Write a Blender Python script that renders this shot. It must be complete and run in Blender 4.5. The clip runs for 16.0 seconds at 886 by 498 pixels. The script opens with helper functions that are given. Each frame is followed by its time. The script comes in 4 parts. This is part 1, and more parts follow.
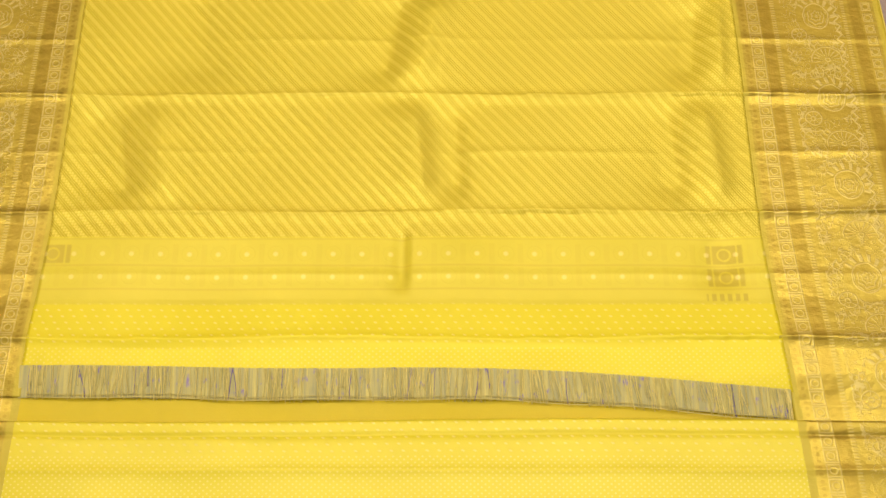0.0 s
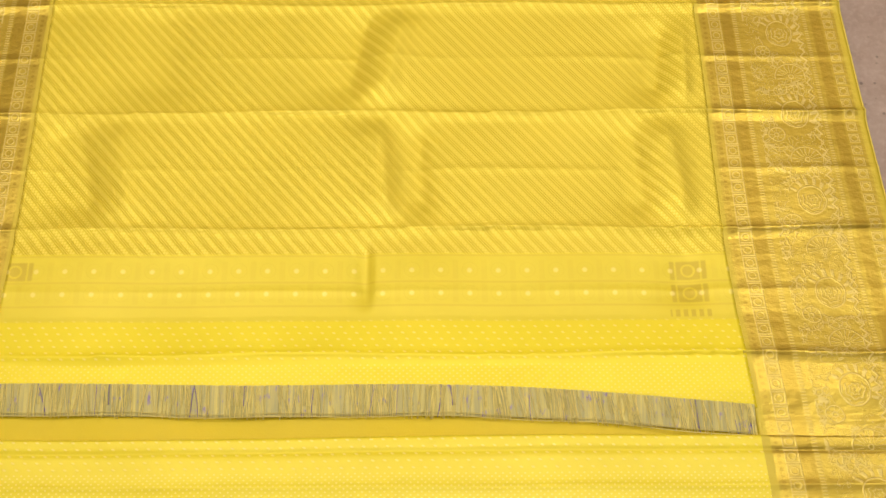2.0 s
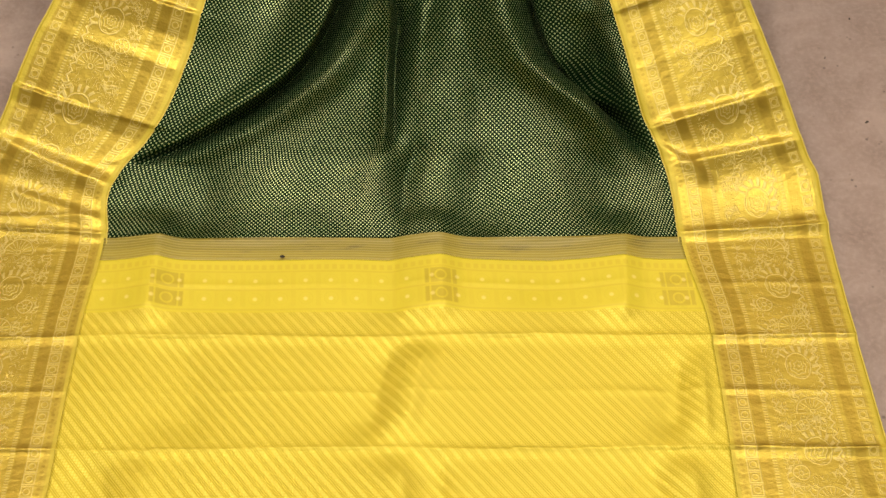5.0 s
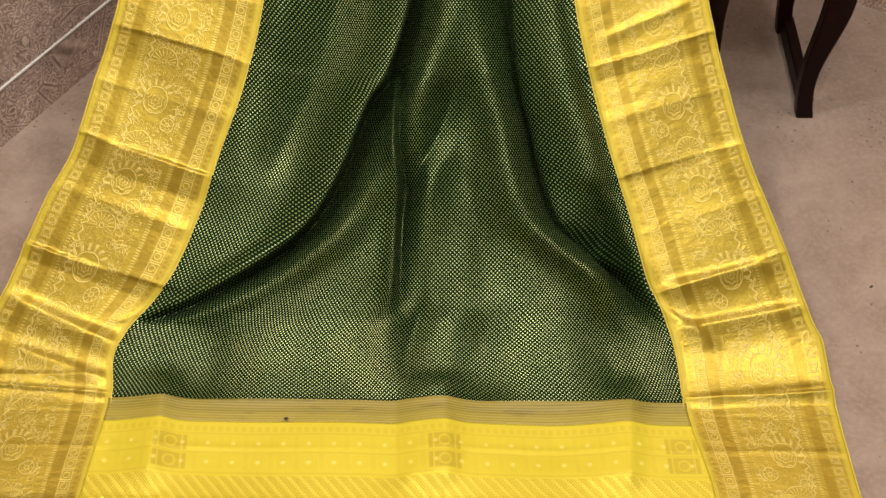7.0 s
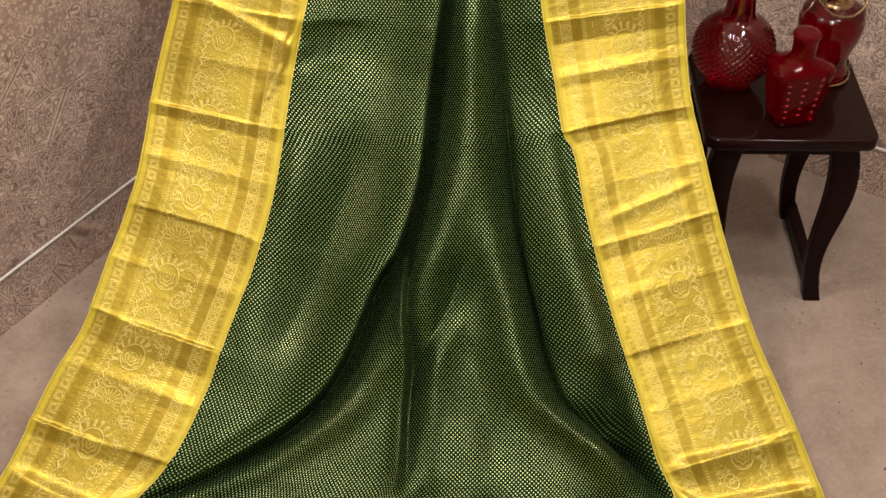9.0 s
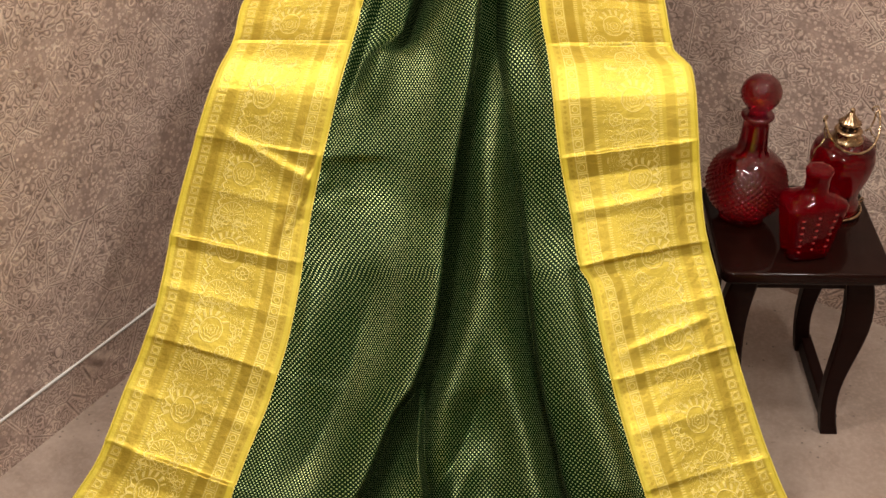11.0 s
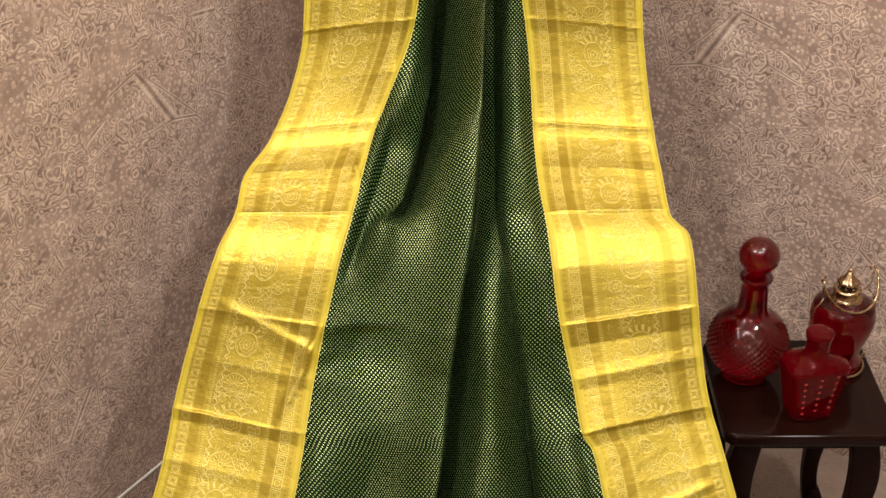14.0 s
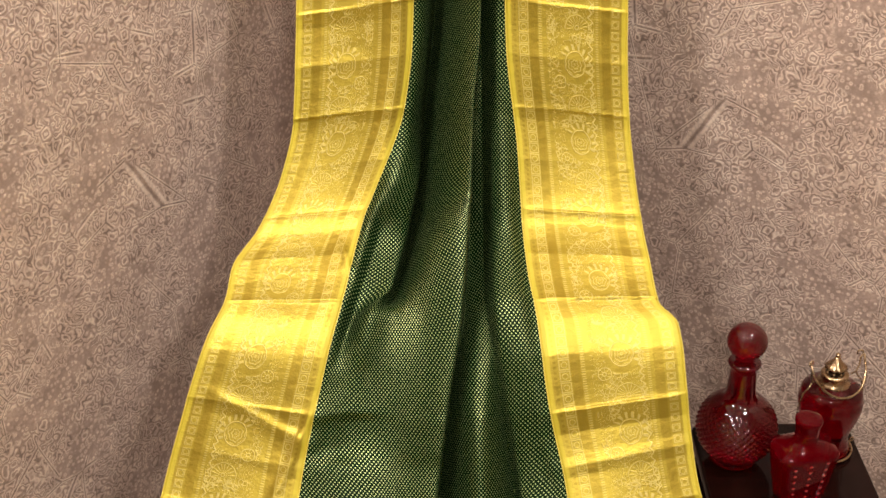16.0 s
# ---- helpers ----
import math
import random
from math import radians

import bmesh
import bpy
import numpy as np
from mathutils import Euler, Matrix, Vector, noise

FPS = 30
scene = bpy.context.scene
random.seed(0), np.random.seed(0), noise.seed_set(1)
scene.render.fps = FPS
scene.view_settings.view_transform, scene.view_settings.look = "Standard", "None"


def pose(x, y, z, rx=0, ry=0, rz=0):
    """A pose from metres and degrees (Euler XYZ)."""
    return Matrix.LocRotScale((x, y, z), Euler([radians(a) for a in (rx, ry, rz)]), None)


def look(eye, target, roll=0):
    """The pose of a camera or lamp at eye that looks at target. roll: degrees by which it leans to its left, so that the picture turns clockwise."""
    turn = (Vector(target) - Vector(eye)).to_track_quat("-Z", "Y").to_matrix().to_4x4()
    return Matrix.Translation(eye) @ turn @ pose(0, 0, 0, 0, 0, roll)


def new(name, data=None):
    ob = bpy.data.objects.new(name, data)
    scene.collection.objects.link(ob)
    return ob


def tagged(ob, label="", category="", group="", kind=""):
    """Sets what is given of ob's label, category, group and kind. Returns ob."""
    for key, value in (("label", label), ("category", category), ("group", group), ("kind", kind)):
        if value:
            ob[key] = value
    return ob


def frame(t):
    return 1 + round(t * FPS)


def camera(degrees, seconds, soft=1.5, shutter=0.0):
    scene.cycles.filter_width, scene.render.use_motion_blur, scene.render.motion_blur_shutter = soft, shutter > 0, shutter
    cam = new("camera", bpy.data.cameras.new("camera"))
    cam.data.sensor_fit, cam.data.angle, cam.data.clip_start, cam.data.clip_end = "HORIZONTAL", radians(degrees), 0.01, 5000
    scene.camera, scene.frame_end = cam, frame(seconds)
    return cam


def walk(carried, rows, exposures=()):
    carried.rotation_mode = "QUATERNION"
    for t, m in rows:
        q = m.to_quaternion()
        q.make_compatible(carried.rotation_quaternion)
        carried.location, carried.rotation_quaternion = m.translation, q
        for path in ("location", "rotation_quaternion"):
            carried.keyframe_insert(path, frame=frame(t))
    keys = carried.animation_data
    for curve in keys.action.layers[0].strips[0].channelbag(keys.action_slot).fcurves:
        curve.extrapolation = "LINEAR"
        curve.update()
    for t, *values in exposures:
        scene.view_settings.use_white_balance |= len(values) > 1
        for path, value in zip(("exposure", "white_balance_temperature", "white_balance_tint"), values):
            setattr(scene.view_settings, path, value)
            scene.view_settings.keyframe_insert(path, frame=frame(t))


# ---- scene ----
cam = camera(39.0, 16.0)
PATH = [
    (0, (0.001, -0.202, 1.358), (0.003, 0.559, -0.492), 0.1),
    (0.5, (0.0, -0.202, 1.36), (0.011, 0.542, -0.496), 0.6),
    (1, (0.009, -0.208, 1.359), (0.023, 0.531, -0.5), 0.6),
    (1.5, (0.023, -0.211, 1.357), (0.037, 0.544, -0.495), 0.6),
    (2, (0.034, -0.218, 1.349), (0.049, 0.59, -0.48), 0.7),
    (2.5, (0.045, -0.219, 1.346), (0.049, 0.653, -0.453), 0.0),
    (3, (0.047, -0.224, 1.341), (0.043, 0.737, -0.413), -0.4),
    (3.5, (0.047, -0.208, 1.353), (0.034, 0.811, -0.367), -0.8),
    (4, (0.038, -0.16, 1.383), (0.027, 0.888, -0.32), -0.9),
    (4.5, (0.023, -0.114, 1.408), (0.024, 0.957, -0.281), -0.2),
    (6.8, (0.011, -0.026, 1.461), (0.014, 1.202, -0.118), 0.6),
    (7, (0.023, -0.028, 1.467), (0.012, 1.217, -0.098), 0.1),
    (7.5, (0.027, -0.039, 1.468), (0.01, 1.262, -0.051), -0.0),
    (8, (0.037, -0.051, 1.461), (0.008, 1.317, 0.003), -0.3),
    (8.5, (0.039, -0.051, 1.461), (0.004, 1.369, 0.052), -0.3),
    (9, (0.032, -0.057, 1.449), (-0.004, 1.422, 0.103), -0.3),
    (9.5, (0.012, -0.069, 1.432), (-0.014, 1.464, 0.147), -0.0),
    (12, (0.011, -0.029, 1.506), (-0.049, 1.591, 0.334), -0.6),
    (12.5, (0.016, -0.018, 1.524), (-0.046, 1.616, 0.372), -0.9),
    (13, (0.015, -0.01, 1.535), (-0.042, 1.643, 0.412), -1.0),
    (13.5, (0.015, -0.001, 1.546), (-0.038, 1.669, 0.447), -1.1),
    (14, (0.018, 0.002, 1.558), (-0.035, 1.69, 0.485), -1.2),
    (14.5, (0.017, 0.009, 1.569), (-0.031, 1.71, 0.519), -1.2),
    (15, (0.009, 0.014, 1.579), (-0.024, 1.73, 0.552), -1.0),
    (15.5, (0.009, 0.014, 1.586), (-0.02, 1.743, 0.582), -0.9),
    (16, (0.007, 0.017, 1.594), (-0.016, 1.755, 0.604), -0.8),
]
walk(cam, [(t, look(eye, target, roll)) for t, eye, target, roll in PATH], ((0, -0.28), (3, -0.27), (4.5, -0.23), (8, -0.18), (12, -0.18), (16, -0.1)))
# ---------------- world and lamps ----------------
world = bpy.data.worlds.new("world")
scene.world = world
world.use_nodes = True
world.node_tree.nodes["Background"].inputs[0].default_value = (1.0, 0.93, 0.85, 1)
world.node_tree.nodes["Background"].inputs[1].default_value = 0.04


def overhead_lamp(x, y, z, size, watts, colour, tx, ty, tz):
    data = bpy.data.lights.new("overhead_light", "AREA")
    data.shape, data.size, data.energy, data.color = "DISK", size, watts, colour
    ob = new("overhead_light", data)
    ob.matrix_world = look((x, y, z), (tx, ty, tz))
    return ob


WARM = (1.0, 0.935, 0.86)
overhead_lamp(1.00, 0.95, 2.66, 0.32, 30, WARM, -0.2, 1.6, 0.8)
overhead_lamp(-0.80, 0.85, 2.66, 0.26, 29, WARM, -0.2, 1.6, 0.8)
overhead_lamp(0.20, 0.20, 2.64, 0.34, 22, WARM, 0.0, 0.9, 0.0)
# added fill from behind the viewer, not a known lamp of the room
overhead_lamp(-0.10, -1.45, 2.62, 0.34, 25, WARM, 0.0, 2.0, 0.9)


# ---------------- node helpers ----------------
class X:
    """A value in a node tree that can be reckoned with."""

    def __init__(self, tree, socket):
        self.tree, self.socket = tree, socket

    def op(self, kind, *others, clamp=False):
        node = self.tree.nodes.new("ShaderNodeMath")
        node.operation, node.use_clamp = kind, clamp
        for n, value in enumerate((self, *others)):
            if isinstance(value, X):
                self.tree.links.new(value.socket, node.inputs[n])
            else:
                node.inputs[n].default_value = value
        return X(self.tree, node.outputs[0])

    def __add__(self, o):
        return self.op("ADD", o)

    def __sub__(self, o):
        return self.op("SUBTRACT", o)

    def __mul__(self, o):
        return self.op("MULTIPLY", o)

    def __truediv__(self, o):
        return self.op("DIVIDE", o)

    def abs(self):
        return self.op("ABSOLUTE")

    def frac(self):
        return self.op("FRACT")

    def sin(self):
        return self.op("SINE")

    def floor(self):
        return self.op("FLOOR")

    def below(self, edge, soft):
        """1 under the edge, 0 over it."""
        return ((self * -1 + edge) / soft + 0.5).op("MINIMUM", 1.0).op("MAXIMUM", 0.0)

    def above(self, edge, soft):
        return ((self - edge) / soft + 0.5).op("MINIMUM", 1.0).op("MAXIMUM", 0.0)

    def within(self, a, b, soft):
        return self.above(a, soft) * self.below(b, soft)

    def max(self, o):
        return self.op("MAXIMUM", o)

    def min(self, o):
        return self.op("MINIMUM", o)


def length(a, b):
    return (a * a + b * b).op("SQRT")


class Mat:
    """A node material with a principled shader and the means to fill it."""

    def __init__(self, name, **values):
        self.mat = bpy.data.materials.new(name)
        self.mat.use_nodes = True
        self.tree = self.mat.node_tree
        self.bsdf = self.tree.nodes["Principled BSDF"]
        for key, value in values.items():
            self.bsdf.inputs[key.replace("_", " ")].default_value = value

    def uv(self):
        node = self.tree.nodes.new("ShaderNodeUVMap")
        node.uv_map = "cloth"
        split = self.tree.nodes.new("ShaderNodeSeparateXYZ")
        self.tree.links.new(node.outputs[0], split.inputs[0])
        return X(self.tree, split.outputs[0]), X(self.tree, split.outputs[1])

    def place(self):
        node = self.tree.nodes.new("ShaderNodeTexCoord")
        return node.outputs["Object"]

    def vec(self, a, b, c=0.0):
        node = self.tree.nodes.new("ShaderNodeCombineXYZ")
        for n, value in enumerate((a, b, c)):
            if isinstance(value, X):
                self.tree.links.new(value.socket, node.inputs[n])
            else:
                node.inputs[n].default_value = value
        return node.outputs[0]

    def noise(self, where, scale, detail=3.0, rough=0.55, distort=0.0):
        node = self.tree.nodes.new("ShaderNodeTexNoise")
        node.inputs["Scale"].default_value = scale
        node.inputs["Detail"].default_value = detail
        node.inputs["Roughness"].default_value = rough
        node.inputs["Distortion"].default_value = distort
        self.tree.links.new(where, node.inputs["Vector"])
        return X(self.tree, node.outputs[0])

    def warp(self, where, scale, much):
        """The coordinate pushed about by noise."""
        node = self.tree.nodes.new("ShaderNodeTexNoise")
        node.inputs["Scale"].default_value = scale
        node.inputs["Detail"].default_value = 1.0
        self.tree.links.new(where, node.inputs["Vector"])
        mul = self.tree.nodes.new("ShaderNodeVectorMath")
        mul.operation = "MULTIPLY_ADD"
        self.tree.links.new(node.outputs["Color"], mul.inputs[0])
        mul.inputs[1].default_value = (much, much, much)
        self.tree.links.new(where, mul.inputs[2])
        return mul.outputs[0]

    def cells(self, where, scale, feature="F1", random_=1.0, colour=False):
        node = self.tree.nodes.new("ShaderNodeTexVoronoi")
        node.feature = feature
        node.inputs["Scale"].default_value = scale
        node.inputs["Randomness"].default_value = random_
        self.tree.links.new(where, node.inputs["Vector"])
        dist = X(self.tree, node.outputs["Distance"])
        if colour:
            split = self.tree.nodes.new("ShaderNodeSeparateXYZ")
            self.tree.links.new(node.outputs["Color"], split.inputs[0])
            return dist, X(self.tree, split.outputs[0]), X(self.tree, split.outputs[1])
        return dist

    def mix(self, fac, a, b):
        node = self.tree.nodes.new("ShaderNodeMix")
        node.data_type = "RGBA"
        if isinstance(fac, X):
            self.tree.links.new(fac.socket, node.inputs[0])
        else:
            node.inputs[0].default_value = fac
        for slot, value in ((6, a), (7, b)):
            if isinstance(value, tuple):
                node.inputs[slot].default_value = (*value, 1)
            else:
                self.tree.links.new(value, node.inputs[slot])
        return node.outputs[2]

    def set(self, name, value):
        self.tree.links.new(value.socket if isinstance(value, X) else value, self.bsdf.inputs[name])

    def bump(self, height, distance, strength=1.0):
        node = self.tree.nodes.new("ShaderNodeBump")
        node.inputs["Strength"].default_value = strength
        node.inputs["Distance"].default_value = distance
        self.tree.links.new(height.socket, node.inputs["Height"])
        self.tree.links.new(node.outputs[0], self.bsdf.inputs["Normal"])


# ---------------- materials ----------------


def silk_border():
    """Gold brocade border: tooth edge, squares with rings, plain bands and a broad zone of bird and flower outlines."""
    m = Mat("gold_brocade", Roughness=0.42, Metallic=0.35)
    u, v = m.uv()
    w = u / 0.19
    e = 0.012
    # columns of squares with rings
    def squares(c, half):
        a = (w - c) * 0.19
        b = ((v / 0.0165).frac() - 0.5) * 0.0165
        box = a.abs().max(b.abs())
        ring = length(a, b)
        line = box.within(half * 0.78, half * 0.98, 0.0012).max(ring.within(0.0034, 0.0046, 0.001))
        return line * (a.abs()).below(half, 0.001)

    sq = squares(0.145, 0.0078).max(squares(0.90, 0.0062))
    tooth_b = ((v / 0.0075).frac() - 0.5) * 0.0075
    tooth = length((w - 0.075) * 0.19, tooth_b * 1.1).below(0.0022, 0.001) * 0.8
    band = w.within(0.19, 0.262, e).max(w.within(0.785, 0.855, e))
    pin = (w * 95.0).sin().above(0.2, 0.7) * w.within(0.265, 0.325, 0.01).max(w.within(0.735, 0.775, 0.01))
    plain = w.below(0.045, 0.01).max(w.above(0.952, 0.01))
    # the motif zone
    zone = w.within(0.335, 0.725, 0.006)
    p = (w - 0.53) * 0.19
    q = ((v / 0.118).frac() - 0.5) * 0.118
    wob = m.noise(m.vec(u, v), 70.0, 1.0)
    p, q = p + (wob - 0.5) * 0.005, q + (wob - 0.5) * 0.004

    def about(x0, y0, squash=1.0):
        a, b = p - x0, (q - y0) * squash
        return length(a, b), a.op("ARCTAN2", b), a, b

    thin = 0.0009
    # a bird: an egg-shaped outline with arcs of feathers, and a tail of rays over it
    r, ang, a, b = about(0.006, 0.022, 0.85)
    bird = r.within(0.0150, 0.0162, thin).max((r * 1450.0 + (ang * 7.0).sin() * 1.1).sin().above(0.55, 0.5) * r.below(0.0140, thin) * b.below(0.006, 0.003) * 0.8)
    bird = bird.max((ang * 15.0 + r * 160.0).sin().above(0.25, 0.6) * r.within(0.0175, 0.0250, thin) * (b + a * 0.6).above(0.001, 0.002) * 0.9)
    taken = r.below(0.0255, thin)
    # a spoked wheel flower
    r, ang, a, b = about(-0.019, -0.006)
    wheel = r.within(0.0088, 0.0100, thin).max(r.within(0.0022, 0.0034, thin)).max((ang * 4.0).sin().abs().below(0.22, 0.2) * r.within(0.003, 0.009, thin))
    taken = taken.max(r.below(0.0112, thin))
    # a ribbed shell
    r, ang, a, b = about(0.010, -0.042)
    shell = ((ang * 9.0).sin().abs().below(0.34, 0.3) * r.within(0.0045, 0.0165, thin)).max(r.within(0.0178, 0.0190, thin)) * b.above(-0.003, 0.002)
    shell = shell.max(r.within(0.0022, 0.0034, thin))
    taken = taken.max(r.below(0.020, thin) * b.above(-0.004, 0.002))
    vine = (m.noise(m.warp(m.vec(u, v), 40.0, 0.012), 62.0, 1.0) * 30.0).sin().abs().below(0.17, 0.16)
    leaves = m.cells(m.warp(m.vec(u, v), 70.0, 0.010), 150.0, "DISTANCE_TO_EDGE").below(0.07, 0.06) * m.noise(m.vec(u, v), 38.0, 0.0).above(0.52, 0.04)
    zig = (((v / 0.013).frac() - 0.5).abs() * 0.011 + p - 0.0335).abs().below(0.0011, thin)
    motif = bird.max(wheel).max(shell).max(zig).max(vine.max(leaves) * (taken * -1 + 1) * 0.85) * zone
    beads = (v / 0.0036).frac().within(0.25, 0.75, 0.2)
    light = (sq * 0.75).max(motif).max(pin * beads * 0.6)
    dark = band.max(tooth * 1.2)
    weave = m.noise(m.vec(u * 900.0, v * 60.0), 1.0, 2.0)
    wear = m.noise(m.vec(u, v), 14.0, 3.0)
    ground = m.mix(wear, (0.46, 0.340, 0.038), (0.535, 0.400, 0.050))
    col = m.mix(dark * 0.6, ground, (0.36, 0.245, 0.020))
    col = m.mix(light * 0.62, col, (0.72, 0.60, 0.21))
    col = m.mix(plain, col, (0.58, 0.46, 0.035))
    m.set("Base Color", col)
    m.set("Roughness", (light * 0.08 + 0.37) + weave * 0.05 + plain * 0.15)
    m.set("Metallic", ((plain * -0.5 + 0.68) - light * 0.25).max(0.1))
    crumple = m.noise(m.vec(u, v * 1.5), 48.0, 3.0, 0.6)
    m.bump(light * 0.8 + weave * 0.35 + crumple * 5.0, 0.0005, 0.45)
    return m.mat


def silk_green():
    """Dark green silk with a close lattice of pale woven dots."""
    m = Mat("green_silk", Roughness=0.42)
    u, v = m.uv()
    a, b = (u + v) / 0.0063, (u - v) / 0.0063
    d = length(a.frac() - 0.5, b.frac() - 0.5)
    dot = d.below(0.215, 0.10)
    big = m.noise(m.vec(u, v), 6.0, 3.0)
    thread = m.noise(m.vec(u * 700.0, v * 40.0), 1.0, 2.0)
    base = m.mix(big, (0.0016, 0.0120, 0.0024), (0.0034, 0.0220, 0.0048))
    col = m.mix(dot, base, m.mix(thread, (0.36, 0.43, 0.17), (0.66, 0.73, 0.36)))
    m.set("Base Color", col)
    m.set("Metallic", dot * 0.92)
    m.set("Roughness", dot * -0.14 + 0.52)
    m.bsdf.inputs["Specular IOR Level"].default_value = 0.06
    m.bsdf.inputs["Sheen Weight"].default_value = 0.008
    m.bsdf.inputs["Sheen Tint"].default_value = (0.45, 0.6, 0.2, 1)
    crumple = m.noise(m.vec(u, v), 34.0, 3.0, 0.6)
    m.bump(dot + thread * 0.3 + crumple * 4.0, 0.0004, 0.5)
    return m.mat


def silk_pallu():
    """Yellow end piece: bands with small motifs, then slanting beaded stripes, then sparse dots."""
    m = Mat("yellow_brocade", Roughness=0.45, Metallic=0.25)
    u, v = m.uv()
    stripes = v.within(0.368, 0.752, 0.003)
    far_band = v.above(0.752, 0.003)
    near_band = v.within(0.284, 0.368, 0.003)
    dots_zone = v.below(0.284, 0.006)
    # slanting stripes: a beaded light line, a dark line and a thin double line
    q = ((u + v * 0.86) / 0.0156)
    f = q.frac()
    step = (v - u * 0.86) / 0.0058
    bead1 = length((f - 0.12) * 0.0098, ((step.frac()) - 0.5) * 0.0044).below(0.0013, 0.0010)
    bead2 = length((f - 0.32) * 0.0098, (((step + 0.5).frac()) - 0.5) * 0.0044).below(0.0013, 0.0010)
    beads = bead1.max(bead2).max((f - 0.22).abs().below(0.24, 0.05) * 0.15)
    thin = f.within(0.60, 0.67, 0.05).max(f.within(0.82, 0.89, 0.05))
    dark_line = f.within(0.50, 0.58, 0.05).max(f.within(0.70, 0.79, 0.05)).max(f.within(0.92, 0.98, 0.04))
    # bands with two rows of boxed sprigs
    du = ((u / 0.0335).frac() - 0.5) * 0.0335
    def sprigs(centre):
        dv = v - centre
        near = length(du, dv)
        box = du.abs().above(0.0135, 0.001) * dv.abs().below(0.012, 0.002) * 0.35
        return near.below(0.0028, 0.002), near.within(0.0085, 0.0098, 0.001) * 0.35, box
    hi, mid = None, None
    for centre, zone in ((0.800, far_band), (0.772, far_band), (0.347, near_band), (0.318, near_band)):
        s1, s2, s3 = sprigs(centre)
        hi = s1 * zone if hi is None else hi.max(s1 * zone)
        mid = (s2.max(s3)) * zone if mid is None else mid.max((s2.max(s3)) * zone)
    teeth_zone = v.within(0.818, 0.826, 0.002)
    teeth = ((u / 0.0105).frac() - 0.5).abs().below(0.30, 0.1) * teeth_zone
    rules = None
    for c in (0.7555, 0.786, 0.8145, 0.366, 0.3325, 0.303):
        line = (v - c).abs().below(0.0012, 0.0012)
        rules = line if rules is None else rules.max(line)
    # dull woven boxes at the ends of the bands, the buckles' shade put into their colour
    boxes = None
    for c, cu in ((0.347, 0.372), (0.318, 0.372), (0.800, -0.300), (0.772, -0.300), (0.800, 0.062), (0.772, 0.062), (0.347, -0.41), (0.800, 0.375), (0.772, 0.375)):
        bu, bv = (u - cu).abs(), (v - c).abs()
        frame_ = (bu.below(0.021, 0.002) * bv.below(0.0115, 0.002)) * (length(bu, bv).within(0.006, 0.0085, 0.001) * -0.8 + 1) * ((bu - 0.0145).abs().below(0.0012, 0.001) * -0.8 + 1)
        boxes = frame_ if boxes is None else boxes.max(frame_)
    fringe_teeth = v.within(0.288, 0.297, 0.002) * (((u / 0.009).frac() - 0.5).abs().below(0.28, 0.1)) * (u - 0.372).abs().below(0.025, 0.002)
    # sparse dots on a slanting lattice, closer in the turned end
    close = v.below(0.232, 0.001)
    a = (u / 0.0130 + v / 0.020)
    b = (v / 0.0078)
    cu, cv = (a.frac() - 0.5) * 0.0130, (b.frac() - 0.5) * 0.0078
    spot = length(cu, cv * 1.5).below(0.0017, 0.0014) * dots_zone * (close * -1 + 1)
    a2, b2 = (u + v * 1.2) / 0.0080, (u - v * 1.2) / 0.0080
    spot2 = length(a2.frac() - 0.5, b2.frac() - 0.5).below(0.19, 0.12) * close
    wear = m.noise(m.vec(u, v), 9.0, 3.0)
    weave = m.noise(m.vec(u * 800.0, v * 80.0), 1.0, 2.0)
    plain = m.mix(wear, (0.74, 0.61, 0.016), (0.82, 0.70, 0.024))
    banded = m.mix(wear, (0.68, 0.56, 0.034), (0.75, 0.63, 0.045))
    striped = m.mix(beads.max(thin * 0.8), (0.66, 0.525, 0.030), (0.80, 0.66, 0.085))
    striped = m.mix(dark_line * 0.34, striped, (0.50, 0.36, 0.016))
    col = m.mix(stripes, plain, striped)
    col = m.mix((far_band.max(near_band)), col, banded)
    col = m.mix((rules.max(mid).max(teeth)) * 0.35, col, (0.60, 0.43, 0.03))
    col = m.mix(boxes.max(fringe_teeth) * 0.6, col, (0.50, 0.36, 0.03))
    light = (hi * 0.45).max(spot * 0.5).max(spot2 * 0.5)
    col = m.mix(light, col, (0.95, 0.82, 0.28))
    m.set("Base Color", col)
    m.set("Roughness", weave * 0.08 + 0.43)
    m.bsdf.inputs["Specular IOR Level"].default_value = 0.35
    m.set("Metallic", stripes * 0.14 + 0.13)
    m.bump((beads + thin - dark_line * 0.6) * stripes + light + mid * 0.6 + weave * 0.2, 0.0004, 0.5)
    return m.mat


def silk_olive():
    """The shot strip where green warp meets yellow weft, with fine rules across."""
    m = Mat("olive_shot_silk", Roughness=0.45)
    u, v = m.uv()
    rules = ((v / 0.0042).frac() - 0.5).abs().below(0.17, 0.12)
    slub = m.noise(m.vec(u * 6.0, v * 500.0), 1.0, 4.0, 0.7)
    patch = m.noise(m.vec(u * 1.0, v * 3.0), 22.0, 2.0)
    col = m.mix(slub, (0.20, 0.160, 0.016), (0.37, 0.295, 0.030))
    col = m.mix(patch.above(0.62, 0.15) * 0.5, col, (0.10, 0.08, 0.02))
    col = m.mix(v.below(0.849, 0.004) * 0.5, col, (0.46, 0.36, 0.04))
    col = m.mix(rules * 0.45, col, (0.50, 0.42, 0.12))
    m.set("Base Color", col)
    m.bump(slub + rules, 0.0004, 0.6)
    return m.mat


